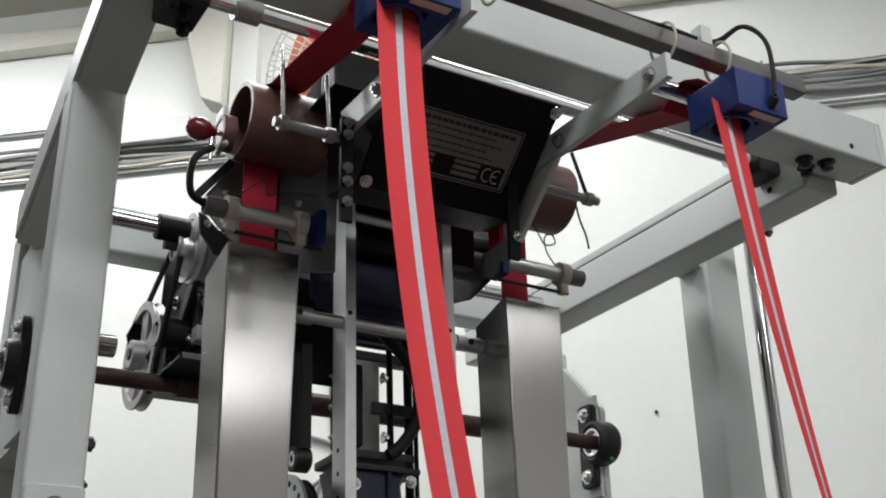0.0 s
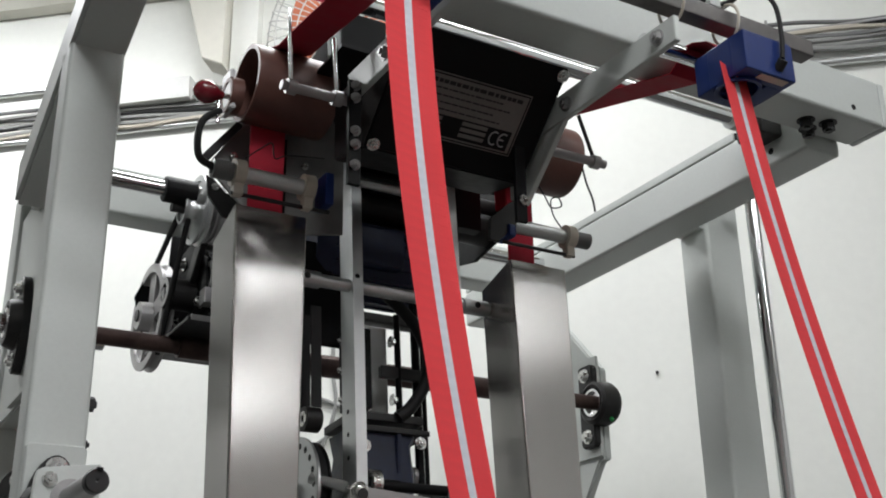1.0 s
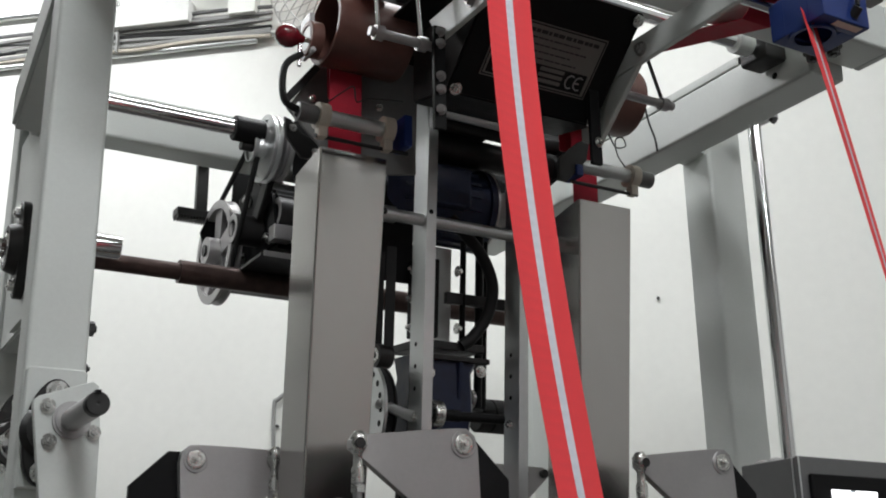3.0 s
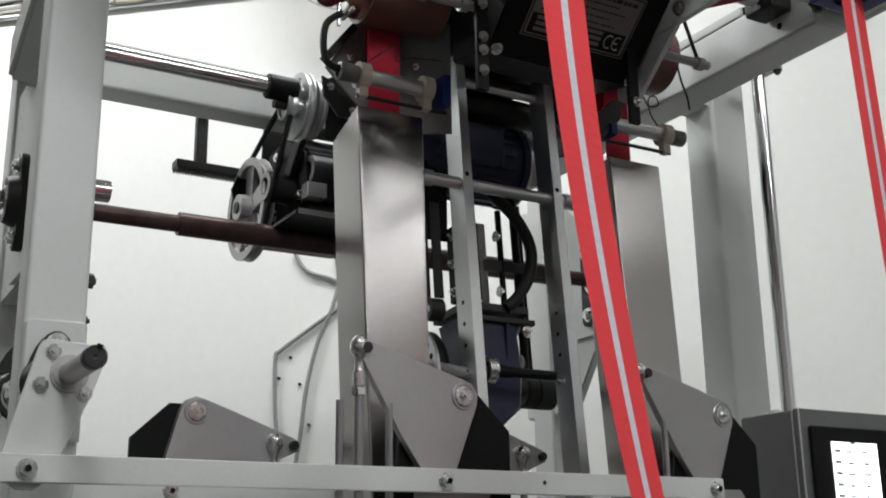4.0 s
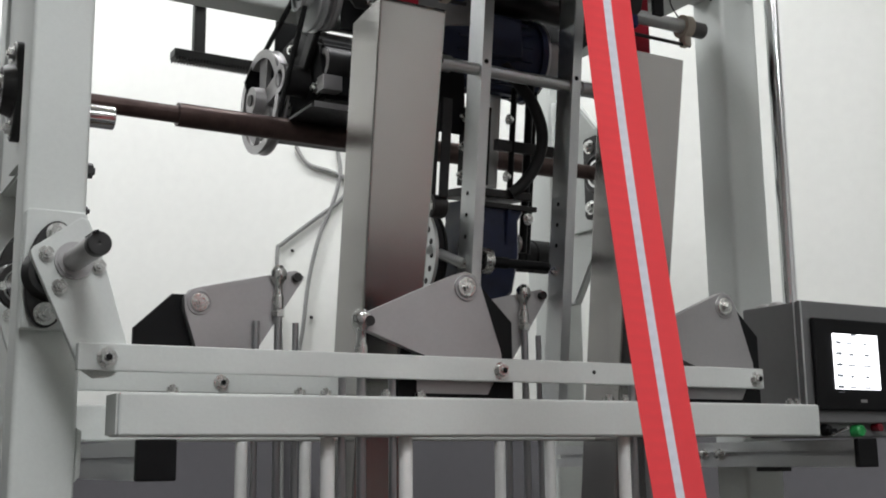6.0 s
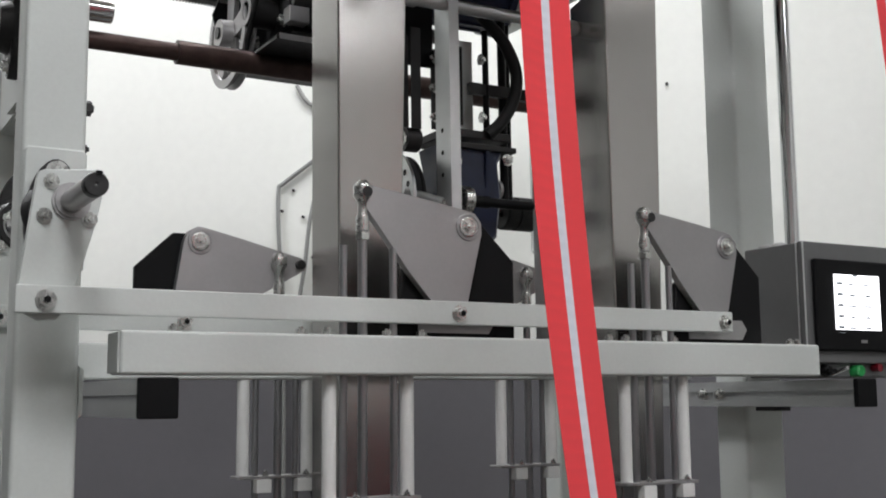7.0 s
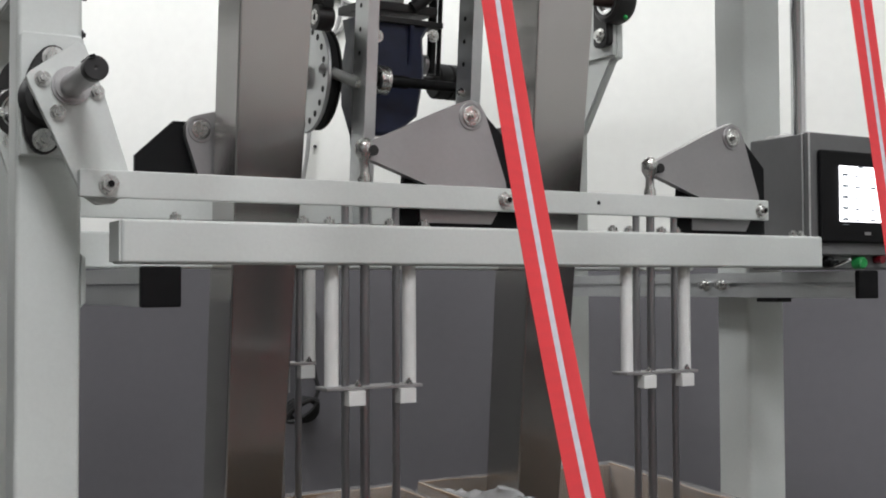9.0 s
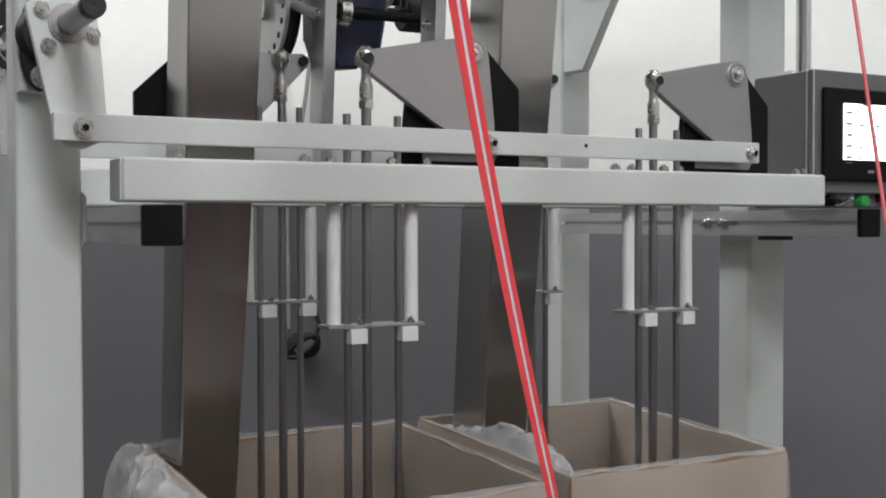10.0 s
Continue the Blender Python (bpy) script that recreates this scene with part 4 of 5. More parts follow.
for k in range(2):
    pts = [(0.25 + 0.085 * j, 0.985 + 0.012 * k + rng.uniform(-0.006, 0.006), 2.163 + rng.uniform(0, 0.008)) for j in range(10)] + [(1.045, 0.955, 2.188), (1.066, 0.935, 2.16), (1.058, 0.922, 2.10), (1.052, 0.921, 2.058)]
    part("cable", sweep(B(), pts, 0.0034, 8), RUBBER, ct, "black cable on the tube")
for x in (0.64, 0.92, 1.02):
    b = B()
    sweep(b, [(x, 0.985 + 0.026 * math.cos(a), 2.138 + 0.030 * math.sin(a)) for a in [k * math.pi / 6 for k in range(13)]], 0.0022, 6)
    part("cable_tie", b, CREAM, ct, "cream cable tie")
part("angle_stub", box(B(), 0.985, 1.005, 0.975, 0.995, 2.156, 2.185, 0.001), PAINT, ct)
for x0, x1 in ((0.43, 0.62), (0.92, 1.11)):
    part("deflector_bar", cyl(B(), (x0, 1.05, 2.116), (x1, 1.05, 2.116), 0.0125, 26), CHROME, carr, "chromed deflector bar")
for x0 in (0.467, 0.990):
    b = B()
    x1, y0, y1, z0, z1 = x0 + 0.092, 0.928, 1.026, 2.032, 2.090
    # four walls round the tape opening
    box(b, x0, x1, y0, y0 + 0.028, z0, z1, 0.003)
    box(b, x0, x1, y1 - 0.028, y1, z0, z1, 0.003)
    box(b, x0, x0 + 0.008, y0 + 0.026, y1 - 0.026, z0, z1, 0.002)
    box(b, x0 + 0.062, x1, y0 + 0.026, y1 - 0.026, z0, z1, 0.002)
    box(b, x0 + 0.002, x1 - 0.002, y0 + 0.002, y1 - 0.002, z1 - 0.001, z1 + 0.003, 0.002)
    eb = part("guide_box", b, BLUE, carr, "blue painted tape guide box")
    part("box_label", box(B(), x0 + 0.030, x0 + 0.080, y0 + 0.004, y0 + 0.016, z0 - 0.0012, z0 - 0.0003), CREAM, eb, "pale paper label")
    part("plug", cyl(B(), (x0 + 0.06, y0 - 0.010, z0 + 0.022), (x0 + 0.06, y0 + 0.002, z0 + 0.012), 0.007, 14), RUBBER, eb)
    part("eyelet", lathe(B(), (x0 + 0.030, 0.977, z0 - 0.001), (0, 0, -1), [(0, 0.0265), (0, 0.032), (0.004, 0.032), (0.004, 0.0265)], 28), BLUE, eb)
RY, RZ, RR = 1.47, 2.143, 0.062
for x0, x1 in ((0.488, 0.620), (0.958, 1.090)):
    tr = part("tape_roller", lathe(B(), (x0, RY, RZ), (1, 0, 0), [(0, RR - 0.008), (0, RR - 0.001), (0.002, RR), (x1 - x0 - 0.002, RR), (x1 - x0, RR - 0.001), (x1 - x0, RR - 0.008), (0, RR - 0.008)], 48), BROWN, carr, "brown resin tape roller")
    part("roller_core", cyl(B(), (x0 + 0.03, RY, RZ), (x1 + 0.03, RY, RZ), 0.010, 18), IRON, tr)
    part("roller_web", cyl(B(), (x0 + 0.06, RY, RZ), (x0 + 0.066, RY, RZ), RR - 0.0083, 30), BROWN, tr)
part("roller_flange", lathe(B(), (0.462, RY + 0.01, 2.120), (1, 0, 0), [(0, 0.020), (0, 0.027), (0.002, 0.029), (0.020, 0.029), (0.020, 0.020), (0, 0.020)], 36), BROWN, carr, "worn brown roller flange")
# tape guides with upright wires
GK = 0.94
for x0, x1, ups, zr in ((0.497, 0.618, ((0.512, 0.135), (0.585, 0.105)), 2.08), (0.962, 1.078, ((1.058, 0.085),), 2.086)):
    g = gpart("tape_guide", cyl(B(), (x0, 1.345, zr), (x1, 1.345, zr), 0.0075, 18), PLATE, carr, "steel tape guide bar", GK)
    for ux, h in ups:
        gpart("guide_wire", cyl(B(), (ux, 1.345, zr), (ux - (0.004 if ux < 0.7 else 0.022), 1.352, zr + h), 0.0032, 10), CHROME if ux < 0.7 else IRON, g, "", GK)
        gpart("guide_collar", cyl(B(), (ux - 0.007, 1.345, zr), (ux + 0.007, 1.345, zr), 0.0115, 20), PLATE, g, "", GK)
# roller brake lever with red ball
KK = 1.05
lv = gpart("lever_plate", prism_x(B(), [(1.39, 2.05), (1.43, 2.05), (1.435, 2.12), (1.40, 2.12)], 0.440, 0.448, 0.002), PLATE, carr, "", KK)
gpart("red_ball", lathe(B(), (0.386, 1.40, 2.070), (1, 0, 0), [(0, 0), (0.003, 0.009), (0.010, 0.0155), (0.02, 0.018), (0.03, 0.0155), (0.038, 0.009), (0.045, 0.006), (0.046, 0)], 26), REDBALL, lv, "dark red plastic ball knob", KK)
gpart("lever_rod", cyl(B(), (0.43, 1.40, 2.070), (0.452, 1.40, 2.072), 0.004, 10), ZINC, lv, "", KK)
gpart("lever_rod", cyl(B(), (0.425, 1.40, 2.060), (0.425, 1.40, 2.025), 0.003, 10), CHROME, lv, "", KK)


def sensor(order, z):
    """A rod sensor in cream clamps: x limits of cap, body, clamps, block."""
    (c0, c1), (b0, b1), clamps, (k0, k1) = order
    s = gpart("sensor", lathe(B(), (b0, 1.37, z), (1, 0, 0), [(0, 0), (0, 0.0115), (b1 - b0, 0.0115), (b1 - b0, 0)], 26), ALU, carr, "silver rod sensor", KK)
    gpart("sensor_cap", lathe(B(), (c0, 1.37, z), (1, 0, 0), [(0.004, 0.0), (0.004, 0.008), (0, 0.009), (0.001, 0.0135), (c1 - c0, 0.0135), (c1 - c0, 0)], 22), GREYBOX, s, "dark grey sensor cap", KK)
    for a in clamps:
        b = lathe(B(), (a - 0.008, 1.37, z), (1, 0, 0), [(0, 0.0118), (0, 0.0195), (0.016, 0.0195), (0.016, 0.0118), (0, 0.0118)], 26)
        box(b, a - 0.007, a + 0.007, 1.362, 1.378, z - 0.034, z - 0.012, 0.002)
        gpart("clamp", b, CREAM, s, "cream nylon clamp", KK)
    gpart("clamp_block", box(B(), k0, k1, 1.352, 1.392, z - 0.026, z + (0.024 if k0 < 0.7 else -0.006), 0.003), BLUE, s, "blue clamp block", KK)
    gpart("clamp_rod", cyl(B(), (min(b0, k0), 1.37, z - 0.031), (max(b1, k1), 1.37, z - 0.031), 0.003, 10), IRON, s, "", KK)


sensor(((0.411, 0.440), (0.440, 0.556), (0.449, 0.553), (0.574, 0.588)), 1.938)
sensor(((1.050, 1.020), (0.905, 1.022), (1.012,), (0.886, 0.900)), 1.950)
gpart("sensor_cable", sweep(B(), [(0.415, 1.37, 1.940), (0.395, 1.375, 1.952), (0.392, 1.38, 1.985), (0.402, 1.39, 2.02), (0.428, 1.40, 2.045)], 0.0052, 9), RUBBER, carr, "black cable loop", KK)
gpart("sensor_wire", sweep(B(), [(0.455, 1.36, 1.958), (0.475, 1.35, 1.975), (0.490, 1.35, 1.985), (0.495, 1.35, 1.963), (0.515, 1.35, 1.972), (0.57, 1.35, 1.98)], 0.0011, 6), RUBBER, carr, "", KK)
gpart("sensor_wire", sweep(B(), [(1.0, 1.37, 1.965), (0.985, 1.37, 1.985), (0.975, 1.36, 2.005), (0.99, 1.36, 2.012), (0.995, 1.36, 1.998), (0.975, 1.36, 1.992), (0.968, 1.365, 2.01), (0.96, 1.37, 2.03)], 0.0013, 6), RUBBER, carr, "curled thin wire", KK)
gpart("sensor_wire", sweep(B(), [(1.035, 1.35, 2.075), (1.042, 1.35, 2.045), (1.052, 1.35, 2.02), (1.06, 1.355, 2.0)], 0.0018, 6), RUBBER, carr, "", KK)
bolts(carr, [far((0.612, 1.338, z), 0.93) for z in (2.105, 2.085, 2.030, 2.008, 1.975)], (-0.8, -1, -0.2), 0.0058, 0.008, PLATE, name="hinge_bolt")
bolts(carr, [far((0.905, 1.338, 1.982), 0.93)], (0.3, -1, 0), 0.006, 0.006, name="hinge_bolt")
for x in (0.602, 0.893):
    gpart("hinge_strip", box(B(), x, x + 0.020, 1.339, 1.347, 1.945, 2.115, 0.001), BLACK, carr, "", 0.93)
part("back_plate", prism(B(), [(0.65, 2.29), (0.697, 2.393), (0.818, 2.387), (0.745, 2.22), (0.71, 2.15)], 1.62, 1.626, 0.001), GREYBOX, carr, "grey painted plate")
part("clamp_head", box(B(), 0.680, 0.770, 1.54, 1.60, 2.305, 2.38, 0.006), BLACK, carr, "black clamp head")
part("tape_plate", prism(B(), [(0.458, 2.026), (0.500, 2.090), (0.530, 2.150), (0.690, 2.165), (0.690, 1.955), (0.560, 1.930), (0.480, 2.005)], 1.540, 1.5455, 0.001), SHEET, carr, "dark grey plate behind the tape")
part("plate_lip", prism(B(), [(0.446, 2.036), (0.456, 2.028), (0.508, 2.098), (0.500, 2.108)], 1.525, 1.5395, 0.001), IRON, carr, "dark bar along the plate")
part("slot", box(B(), 0.572, 0.588, 1.5385, 1.5396, 1.965, 2.10), BLACK, carr, "dark slot in the plate")
part("cranked_arm", prism(B(), [(0.478, 2.038), (0.490, 2.034), (0.510, 2.014), (0.556, 2.002), (0.552, 1.970), (0.508, 1.972), (0.482, 2.004)], 1.597, 1.604, 0.001), IRON, carr, "dark cranked arm")
bolts(carr, [(0.532, 1.597, 1.985), (0.492, 1.597, 2.020), (0.500, 1.539, 2.05), (0.650, 1.539, 2.02), (0.620, 1.539, 2.06)], (0, -1, 0), 0.0045, 0.006, name="plate_bolt")
# Black filler plate, added so that the guide rod does not show here.
part("works_filler", prism(B(), [(0.606, 2.045), (0.606, 2.165), (0.64, 2.185), (0.70, 2.160), (0.74, 2.10), (0.74, 2.045)], 1.866, 1.872, 0.001), BLACK, carr, "black filler plate beside the pulleys")
part("side_cover", box(B(), 0.915, 0.978, 1.575, 1.60, 2.030, 2.150, 0.002), BLACK, carr, "black side cover")
# Closes the bright gap behind the pulleys, outlined to fit the camera's view.
part("works_plate", prism(B(), [(0.60, 2.235), (0.68, 2.20), (0.72, 2.15), (0.76, 2.10), (0.76, 1.90), (0.56, 1.90), (0.545, 1.965), (0.53, 2.02), (0.555, 2.08), (0.595, 2.10)], 2.172, 2.178, 0.001), BLACK, carr, "black plate behind the belt works")
part("tape_plate", prism(B(), [(0.897, 1.945), (0.915, 1.945), (0.957, 1.990), (0.968, 2.036), (0.940, 2.020), (0.900, 1.985)], 1.425, 1.432, 0.001), IRON, carr, "steel bracket plate at the tape")
# Filler added to darken the bright gap between chute and upright.
part("gap_backing", box(B(), 0.665, 0.740, 1.645, 1.650, 1.80, 1.98, 0.001), BLACK, carr, "black backing plate filling the gap")

for xa, xb in ((0.509, 0.565), (0.977, 1.030)):
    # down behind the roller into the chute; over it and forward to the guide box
    t_ = part("tape", box(B(), xa, xb, 1.492, 1.4935, 1.885, 2.11), RED_SHADE, carr, "shaded red tape running into the chute")
    b = B()
    rows = []
    gx = xa - 0.025 if xa < 0.7 else 1.000
    xa, xb = (xa + 0.012, xb + 0.012) if xa < 0.7 else (0.977, 1.033)
    over = [(0.975, 2.062, 0), (0.984, 2.092, 0), (1.006, 2.115, 0), (1.034, 2.1280, 0), (1.05, 2.1303, 0), (1.061, 2.1265, 0.01), (1.066, 2.116, 0.02), (1.084, 2.103, 0.05), (1.20, 2.134, 0.35), (1.32, 2.166, 0.66), (1.42, 2.191, 0.95)]
    over += [(RY + (RR + 0.002) * math.sin(radians(a)), RZ + (RR + 0.002) * math.cos(radians(a)), 1.0) for a in (-20, 0, 25, 50, 75)] + [(1.525, 2.05, 1.0)]
    for y, z, k in over:
        x = gx + (xa - gx) * k
        rows.append((x, y, z))
    # a closed strip of even thickness
    rings = []
    for n, (x, y, z) in enumerate(rows):
        p, q = rows[max(n - 1, 0)], rows[min(n + 1, len(rows) - 1)]
        up = Vector((0, -(q[2] - p[2]), q[1] - p[1])).normalized() * 0.0014
        w = xb - xa
        rings.append([b.verts.new(v) for v in ((x, y, z), (x + w, y, z), (x + w, y + up.y, z + up.z), (x, y + up.y, z + up.z))])
    for p, q in zip(rings, rings[1:]):
        for k in range(4):
            b.faces.new((p[k], p[(k + 1) % 4], q[(k + 1) % 4], q[k]))
    b.faces.new(rings[0])
    b.faces.new(rings[-1][::-1])
    part("tape_run", b, RED_SHADE, t_)

# belt works beside the long shaft
gh = part("gear_housing", prism_x(B(), [(1.93, 1.93), (2.15, 1.93), (2.15, 2.10), (2.05, 2.11), (1.95, 2.05), (1.93, 1.98)], 0.60, 0.75, 0.008), BLACK, carr, "dark cast gear housing")
part("tray", box(B(), 0.545, 0.78, 1.86, 2.12, 1.884, 1.8905, 0.001), IRON, carr, "dark steel tray")
part("tray_edge", box(B(), 0.55, 0.78, 1.857, 1.8598, 1.884, 1.894), PLATE, carr)
for x, y, z, r, l in ((0.606, 1.95, 2.003, 0.032, 0.06), (0.545, 2.02, 1.984, 0.030, 0.08)):
    part("bearing_tube", lathe(B(), (x, y, z), (1, 0, 0), [(0, r * 0.52), (0, r), (0.003, r * 1.02), (l, r * 1.02), (l, r * 0.52), (0, r * 0.52)], 30), IRON, carr, "dark bearing tube")
    part("tube_face", lathe(B(), (x - 0.0012, y, z), (1, 0, 0), [(0, r * 0.62), (0, r * 0.95), (0.001, r * 0.95), (0.001, r * 0.62)], 30), PLATE, carr, "turned grey steel face")
part("steel_block", box(B(), 0.585, 0.625, 1.90, 1.93, 1.935, 1.965, 0.002), PLATE, gh)
part("lever", prism_x(B(), [(1.92, 2.08), (1.955, 2.092), (2.04, 2.00), (2.01, 1.985)], 0.585, 0.597, 0.002), IRON, gh)
bolts(gh, [(0.599, y, z) for y, z in ((1.96, 1.955), (2.10, 1.95), (2.08, 2.07))], (-1, 0, 0), 0.010, 0.010, name="housing_bolt")
part("bushing", lathe(B(), (0.492, 1.888, 2.135), (1, 0, 0), [(0, 0.015), (0, 0.022), (0.002, 0.024), (0.058, 0.024), (0.058, 0.015), (0, 0.015)], 32), BLACK, carr, "black linear bushing")


def pulley(x, y, z, r, width, spokes, m_=ALU):
    """A belt pulley facing -x: grooved rim, spokes or web, hub."""
    b = lathe(B(), (x, y, z), (1, 0, 0), [(0, r * 0.84), (0, r), (width * 0.2, r), (width * 0.45, r * 0.93), (width * 0.55, r * 0.93), (width * 0.8, r), (width, r), (width, r * 0.84), (0, r * 0.84)], 44)
    if spokes:
        for k in range(spokes):
            a = 2 * math.pi * k / spokes + 0.4
            d = Vector((0, math.cos(a), math.sin(a)))
            e = Vector((0, -d.z, d.y))
            c = Vector((x + width * 0.5, y, z))
            vs = []
            for q, hw in ((0.2 * r, 0.16 * r), (0.86 * r, 0.20 * r)):
                for s in (-1, 1):
                    for h in (-1, 1):
                        vs.append(b.verts.new(c + d * q + e * hw * s + Vector((h * width * 0.22, 0, 0))))
            for f in ((0, 1, 3, 2), (4, 6, 7, 5), (0, 4, 5, 1), (2, 3, 7, 6), (0, 2, 6, 4), (1, 5, 7, 3)):
                b.faces.new([vs[i] for i in f])
    else:
        lathe(b, (x + width * 0.25, y, z), (1, 0, 0), [(0, 0), (0, r * 0.86), (width * 0.4, r * 0.86), (width * 0.4, 0)], 36)
    lathe(b, (x - width * 0.7, y, z), (1, 0, 0), [(0, r * 0.1), (0, r * 0.26), (width * 1.6, r * 0.28), (width * 1.6, r * 0.1)], 24)
    return part("pulley", b, m_, carr, "cast aluminium belt pulley")


LOW, UPP = Vector((0.545, 2.13, 1.9675)), Vector((0.531, 1.90, 2.108))
pulley(*LOW, 0.107, 0.024, 5, PLATE)
pulley(*UPP, 0.029, 0.019, 0)
pulley(0.556, 1.90, 2.110, 0.066, 0.016, 0)
pulley(0.582, 1.90, 2.110, 0.058, 0.018, 0, PLATE)
part("axle", cyl(B(), (0.512, 1.90, 2.109), (0.66, 1.90, 2.109), 0.010, 16), IRON, carr)
part("axle", cyl(B(), (0.525, 2.13, 1.9675), (0.66, 2.13, 1.9675), 0.012, 16), IRON, carr)
b = B()
d = (UPP - LOW)
d = Vector((0, d.y, d.z)).normalized()
e = Vector((0, -d.z, d.y))
for s in (-1, 1):
    cyl(b, LOW + Vector((0.012, 0, 0)) + e * 0.103 * s, UPP + Vector((0.010, 0, 0)) + e * 0.0265 * s, 0.0055, 8)
part("vee_belt", b, RUBBER, carr, "black vee belt")

# ---- cartons ----
def carton(corners, label, seed):
    """An open carton through four top corners (front left, front right, back right, back left), with a folded film liner."""
    ob = thing("carton", label, "carton", group="cartons under the machine")
    h, q = 0.92, random.Random(seed)
    c = [Vector((x, y, 0)) for x, y in corners]
    mid = sum(c, Vector()) / 4
    for i in range(4):
        a, b_ = c[i], c[(i + 1) % 4]
        inn = Vector((-(b_ - a).y, (b_ - a).x, 0)).normalized() * 0.006
        bm = bmesh.new()
        n = 8
        top = [0.0025 * q.uniform(-1, 1) for _ in range(n + 1)]
        rows_ = []
        for k in range(n + 1):
            p = a.lerp(b_, k / n)
            bow = inn * (0.35 * math.sin(math.pi * k / n) * q.uniform(-1, 1))
            rows_.append([bm.verts.new(v) for v in (p, p + bow + Vector((0, 0, h + top[k])), p + inn + bow + Vector((0, 0, h + top[k])), p + inn)])
        for u_, v_ in zip(rows_, rows_[1:]):
            for j in range(4):
                bm.faces.new((u_[j], u_[(j + 1) % 4], v_[(j + 1) % 4], v_[j]))
        part("side_wall", bm, CARD, ob)
        # the liner: folded over the wall, down inside and a hand's width outside
        bm = bmesh.new()
        n = 44
        out = -inn.normalized()
        rows_ = []
        drop = 0.13
        for k in range(n + 1):
            p = a.lerp(b_, k / n)
            wob = lambda s: s * (q.uniform(-1, 1) + math.sin(k * 0.9 + seed) * 0.8)
            end = drop * (0.85 + 0.35 * math.sin(k * 0.31 + seed) + 0.1 * q.random())
            rows_.append([bm.verts.new(v) for v in (
                p + out * (0.006 + abs(wob(0.0022))) + Vector((0, 0, h - end)),
                p + out * (0.006 + abs(wob(0.0022))) + Vector((0, 0, h - end * 0.5)),
                p + out * (0.004 + abs(wob(0.001))) + Vector((0, 0, h - 0.012)),
                p + inn * 0.5 + Vector((0, 0, h + 0.005 + abs(wob(0.001)))),
                p + inn + inn.normalized() * (0.004 + abs(wob(0.002))) + Vector((0, 0, h - 0.012)),
                p + inn + inn.normalized() * (0.006 + abs(wob(0.003))) + Vector((0, 0, h - 0.15)),
                p + inn + inn.normalized() * (0.006 + abs(wob(0.003))) + Vector((0, 0, h - 0.40)))])
        for u_, v_ in zip(rows_, rows_[1:]):
            for j in range(6):
                bm.faces.new((u_[j], u_[j + 1], v_[j + 1], v_[j]))
        ln = part("film_liner", bm, FILM, ob, "thin clear plastic film")
        ln.visible_shadow = False
    bm = bmesh.new()
    bm.faces.new([bm.verts.new(v + Vector((0, 0, 0.004))) for v in c])
    bmesh.ops.solidify(bm, geom=bm.faces[:], thickness=0.004)
    part("bottom", bm, CARD, ob)
    return ob


def film_fold(ob, p, q_, rise, bulge, drop, seed):
    """Loose film along a carton's edge from p to q_: it rises (at p, at q_), bulges sideways and hangs down again."""
    bm = bmesh.new()
    p, q_, bulge = Vector(p), Vector(q_), Vector(bulge)
    rows_ = []
    n, m = 40, 22
    for i in range(n + 1):
        u = i / n
        hgt = (rise[0] + (rise[1] - rise[0]) * u) * math.sin(math.pi * min(1, 0.06 + u)) ** 0.45
        row = []
        for k in range(m + 1):
            v = k / m
            # creases run mostly up and down the fold, with finer crumples on them
            j = noise.noise_vector(Vector((u * 11, v * 2.4, seed))) + 0.45 * noise.noise_vector(Vector((u * 27, v * 9, seed + 5)))
            arch = math.sin(math.pi * min(1, v * 1.15))
            loose = 0.017 * min(1, 3 * v)
            row.append(bm.verts.new(p.lerp(q_, u) + bulge * (math.sin(math.pi * 0.5 * v)) + Vector((loose * j.x, loose * j.y, hgt * arch - drop * v * v + loose * 0.8 * j.z))))
        rows_.append(row)
    for a, b_ in zip(rows_, rows_[1:]):
        for k in range(m):
            bm.faces.new((a[k], a[k + 1], b_[k + 1]))
            bm.faces.new((a[k], b_[k + 1], b_[k]))
    f = part("film_fold", bm, MILKFILM, ob, "loose crumpled fold of milky film")
    f.visible_shadow = False


ca = carton(((0.450, 1.222), (0.876, 1.225), (0.914, 1.735), (0.487, 1.735)), "open brown cardboard carton lined with clear film", 3)
film_fold(ca, (0.482, 1.73, 0.92), (0.456, 1.28, 0.92), (0.055, 0.02), (-0.06, -0.01, 0), 0.16, 2)
cc = carton(((0.920, 1.250), (1.290, 1.226), (1.373, 1.743), (0.958, 1.738)), "open brown cardboard carton lined with film, beside another", 8)
film_fold(cc, (0.955, 1.70, 0.915), (0.926, 1.27, 0.915), (0.012, 0.075), (0.045, 0, 0), 0.09, 5)
thing("bucket", "white plastic bin standing on the floor", "bin", lathe(B(), (0.30, 1.86, 0), (0, 0, 1), [(0, 0), (0, 0.12), (0.70, 0.15), (0.71, 0.155), (0.71, 0.145), (0.02, 0.115), (0.02, 0)], 28), NYLON)

# ---- ribbons ----
N_PIECES, RIB_W = 120, 0.064


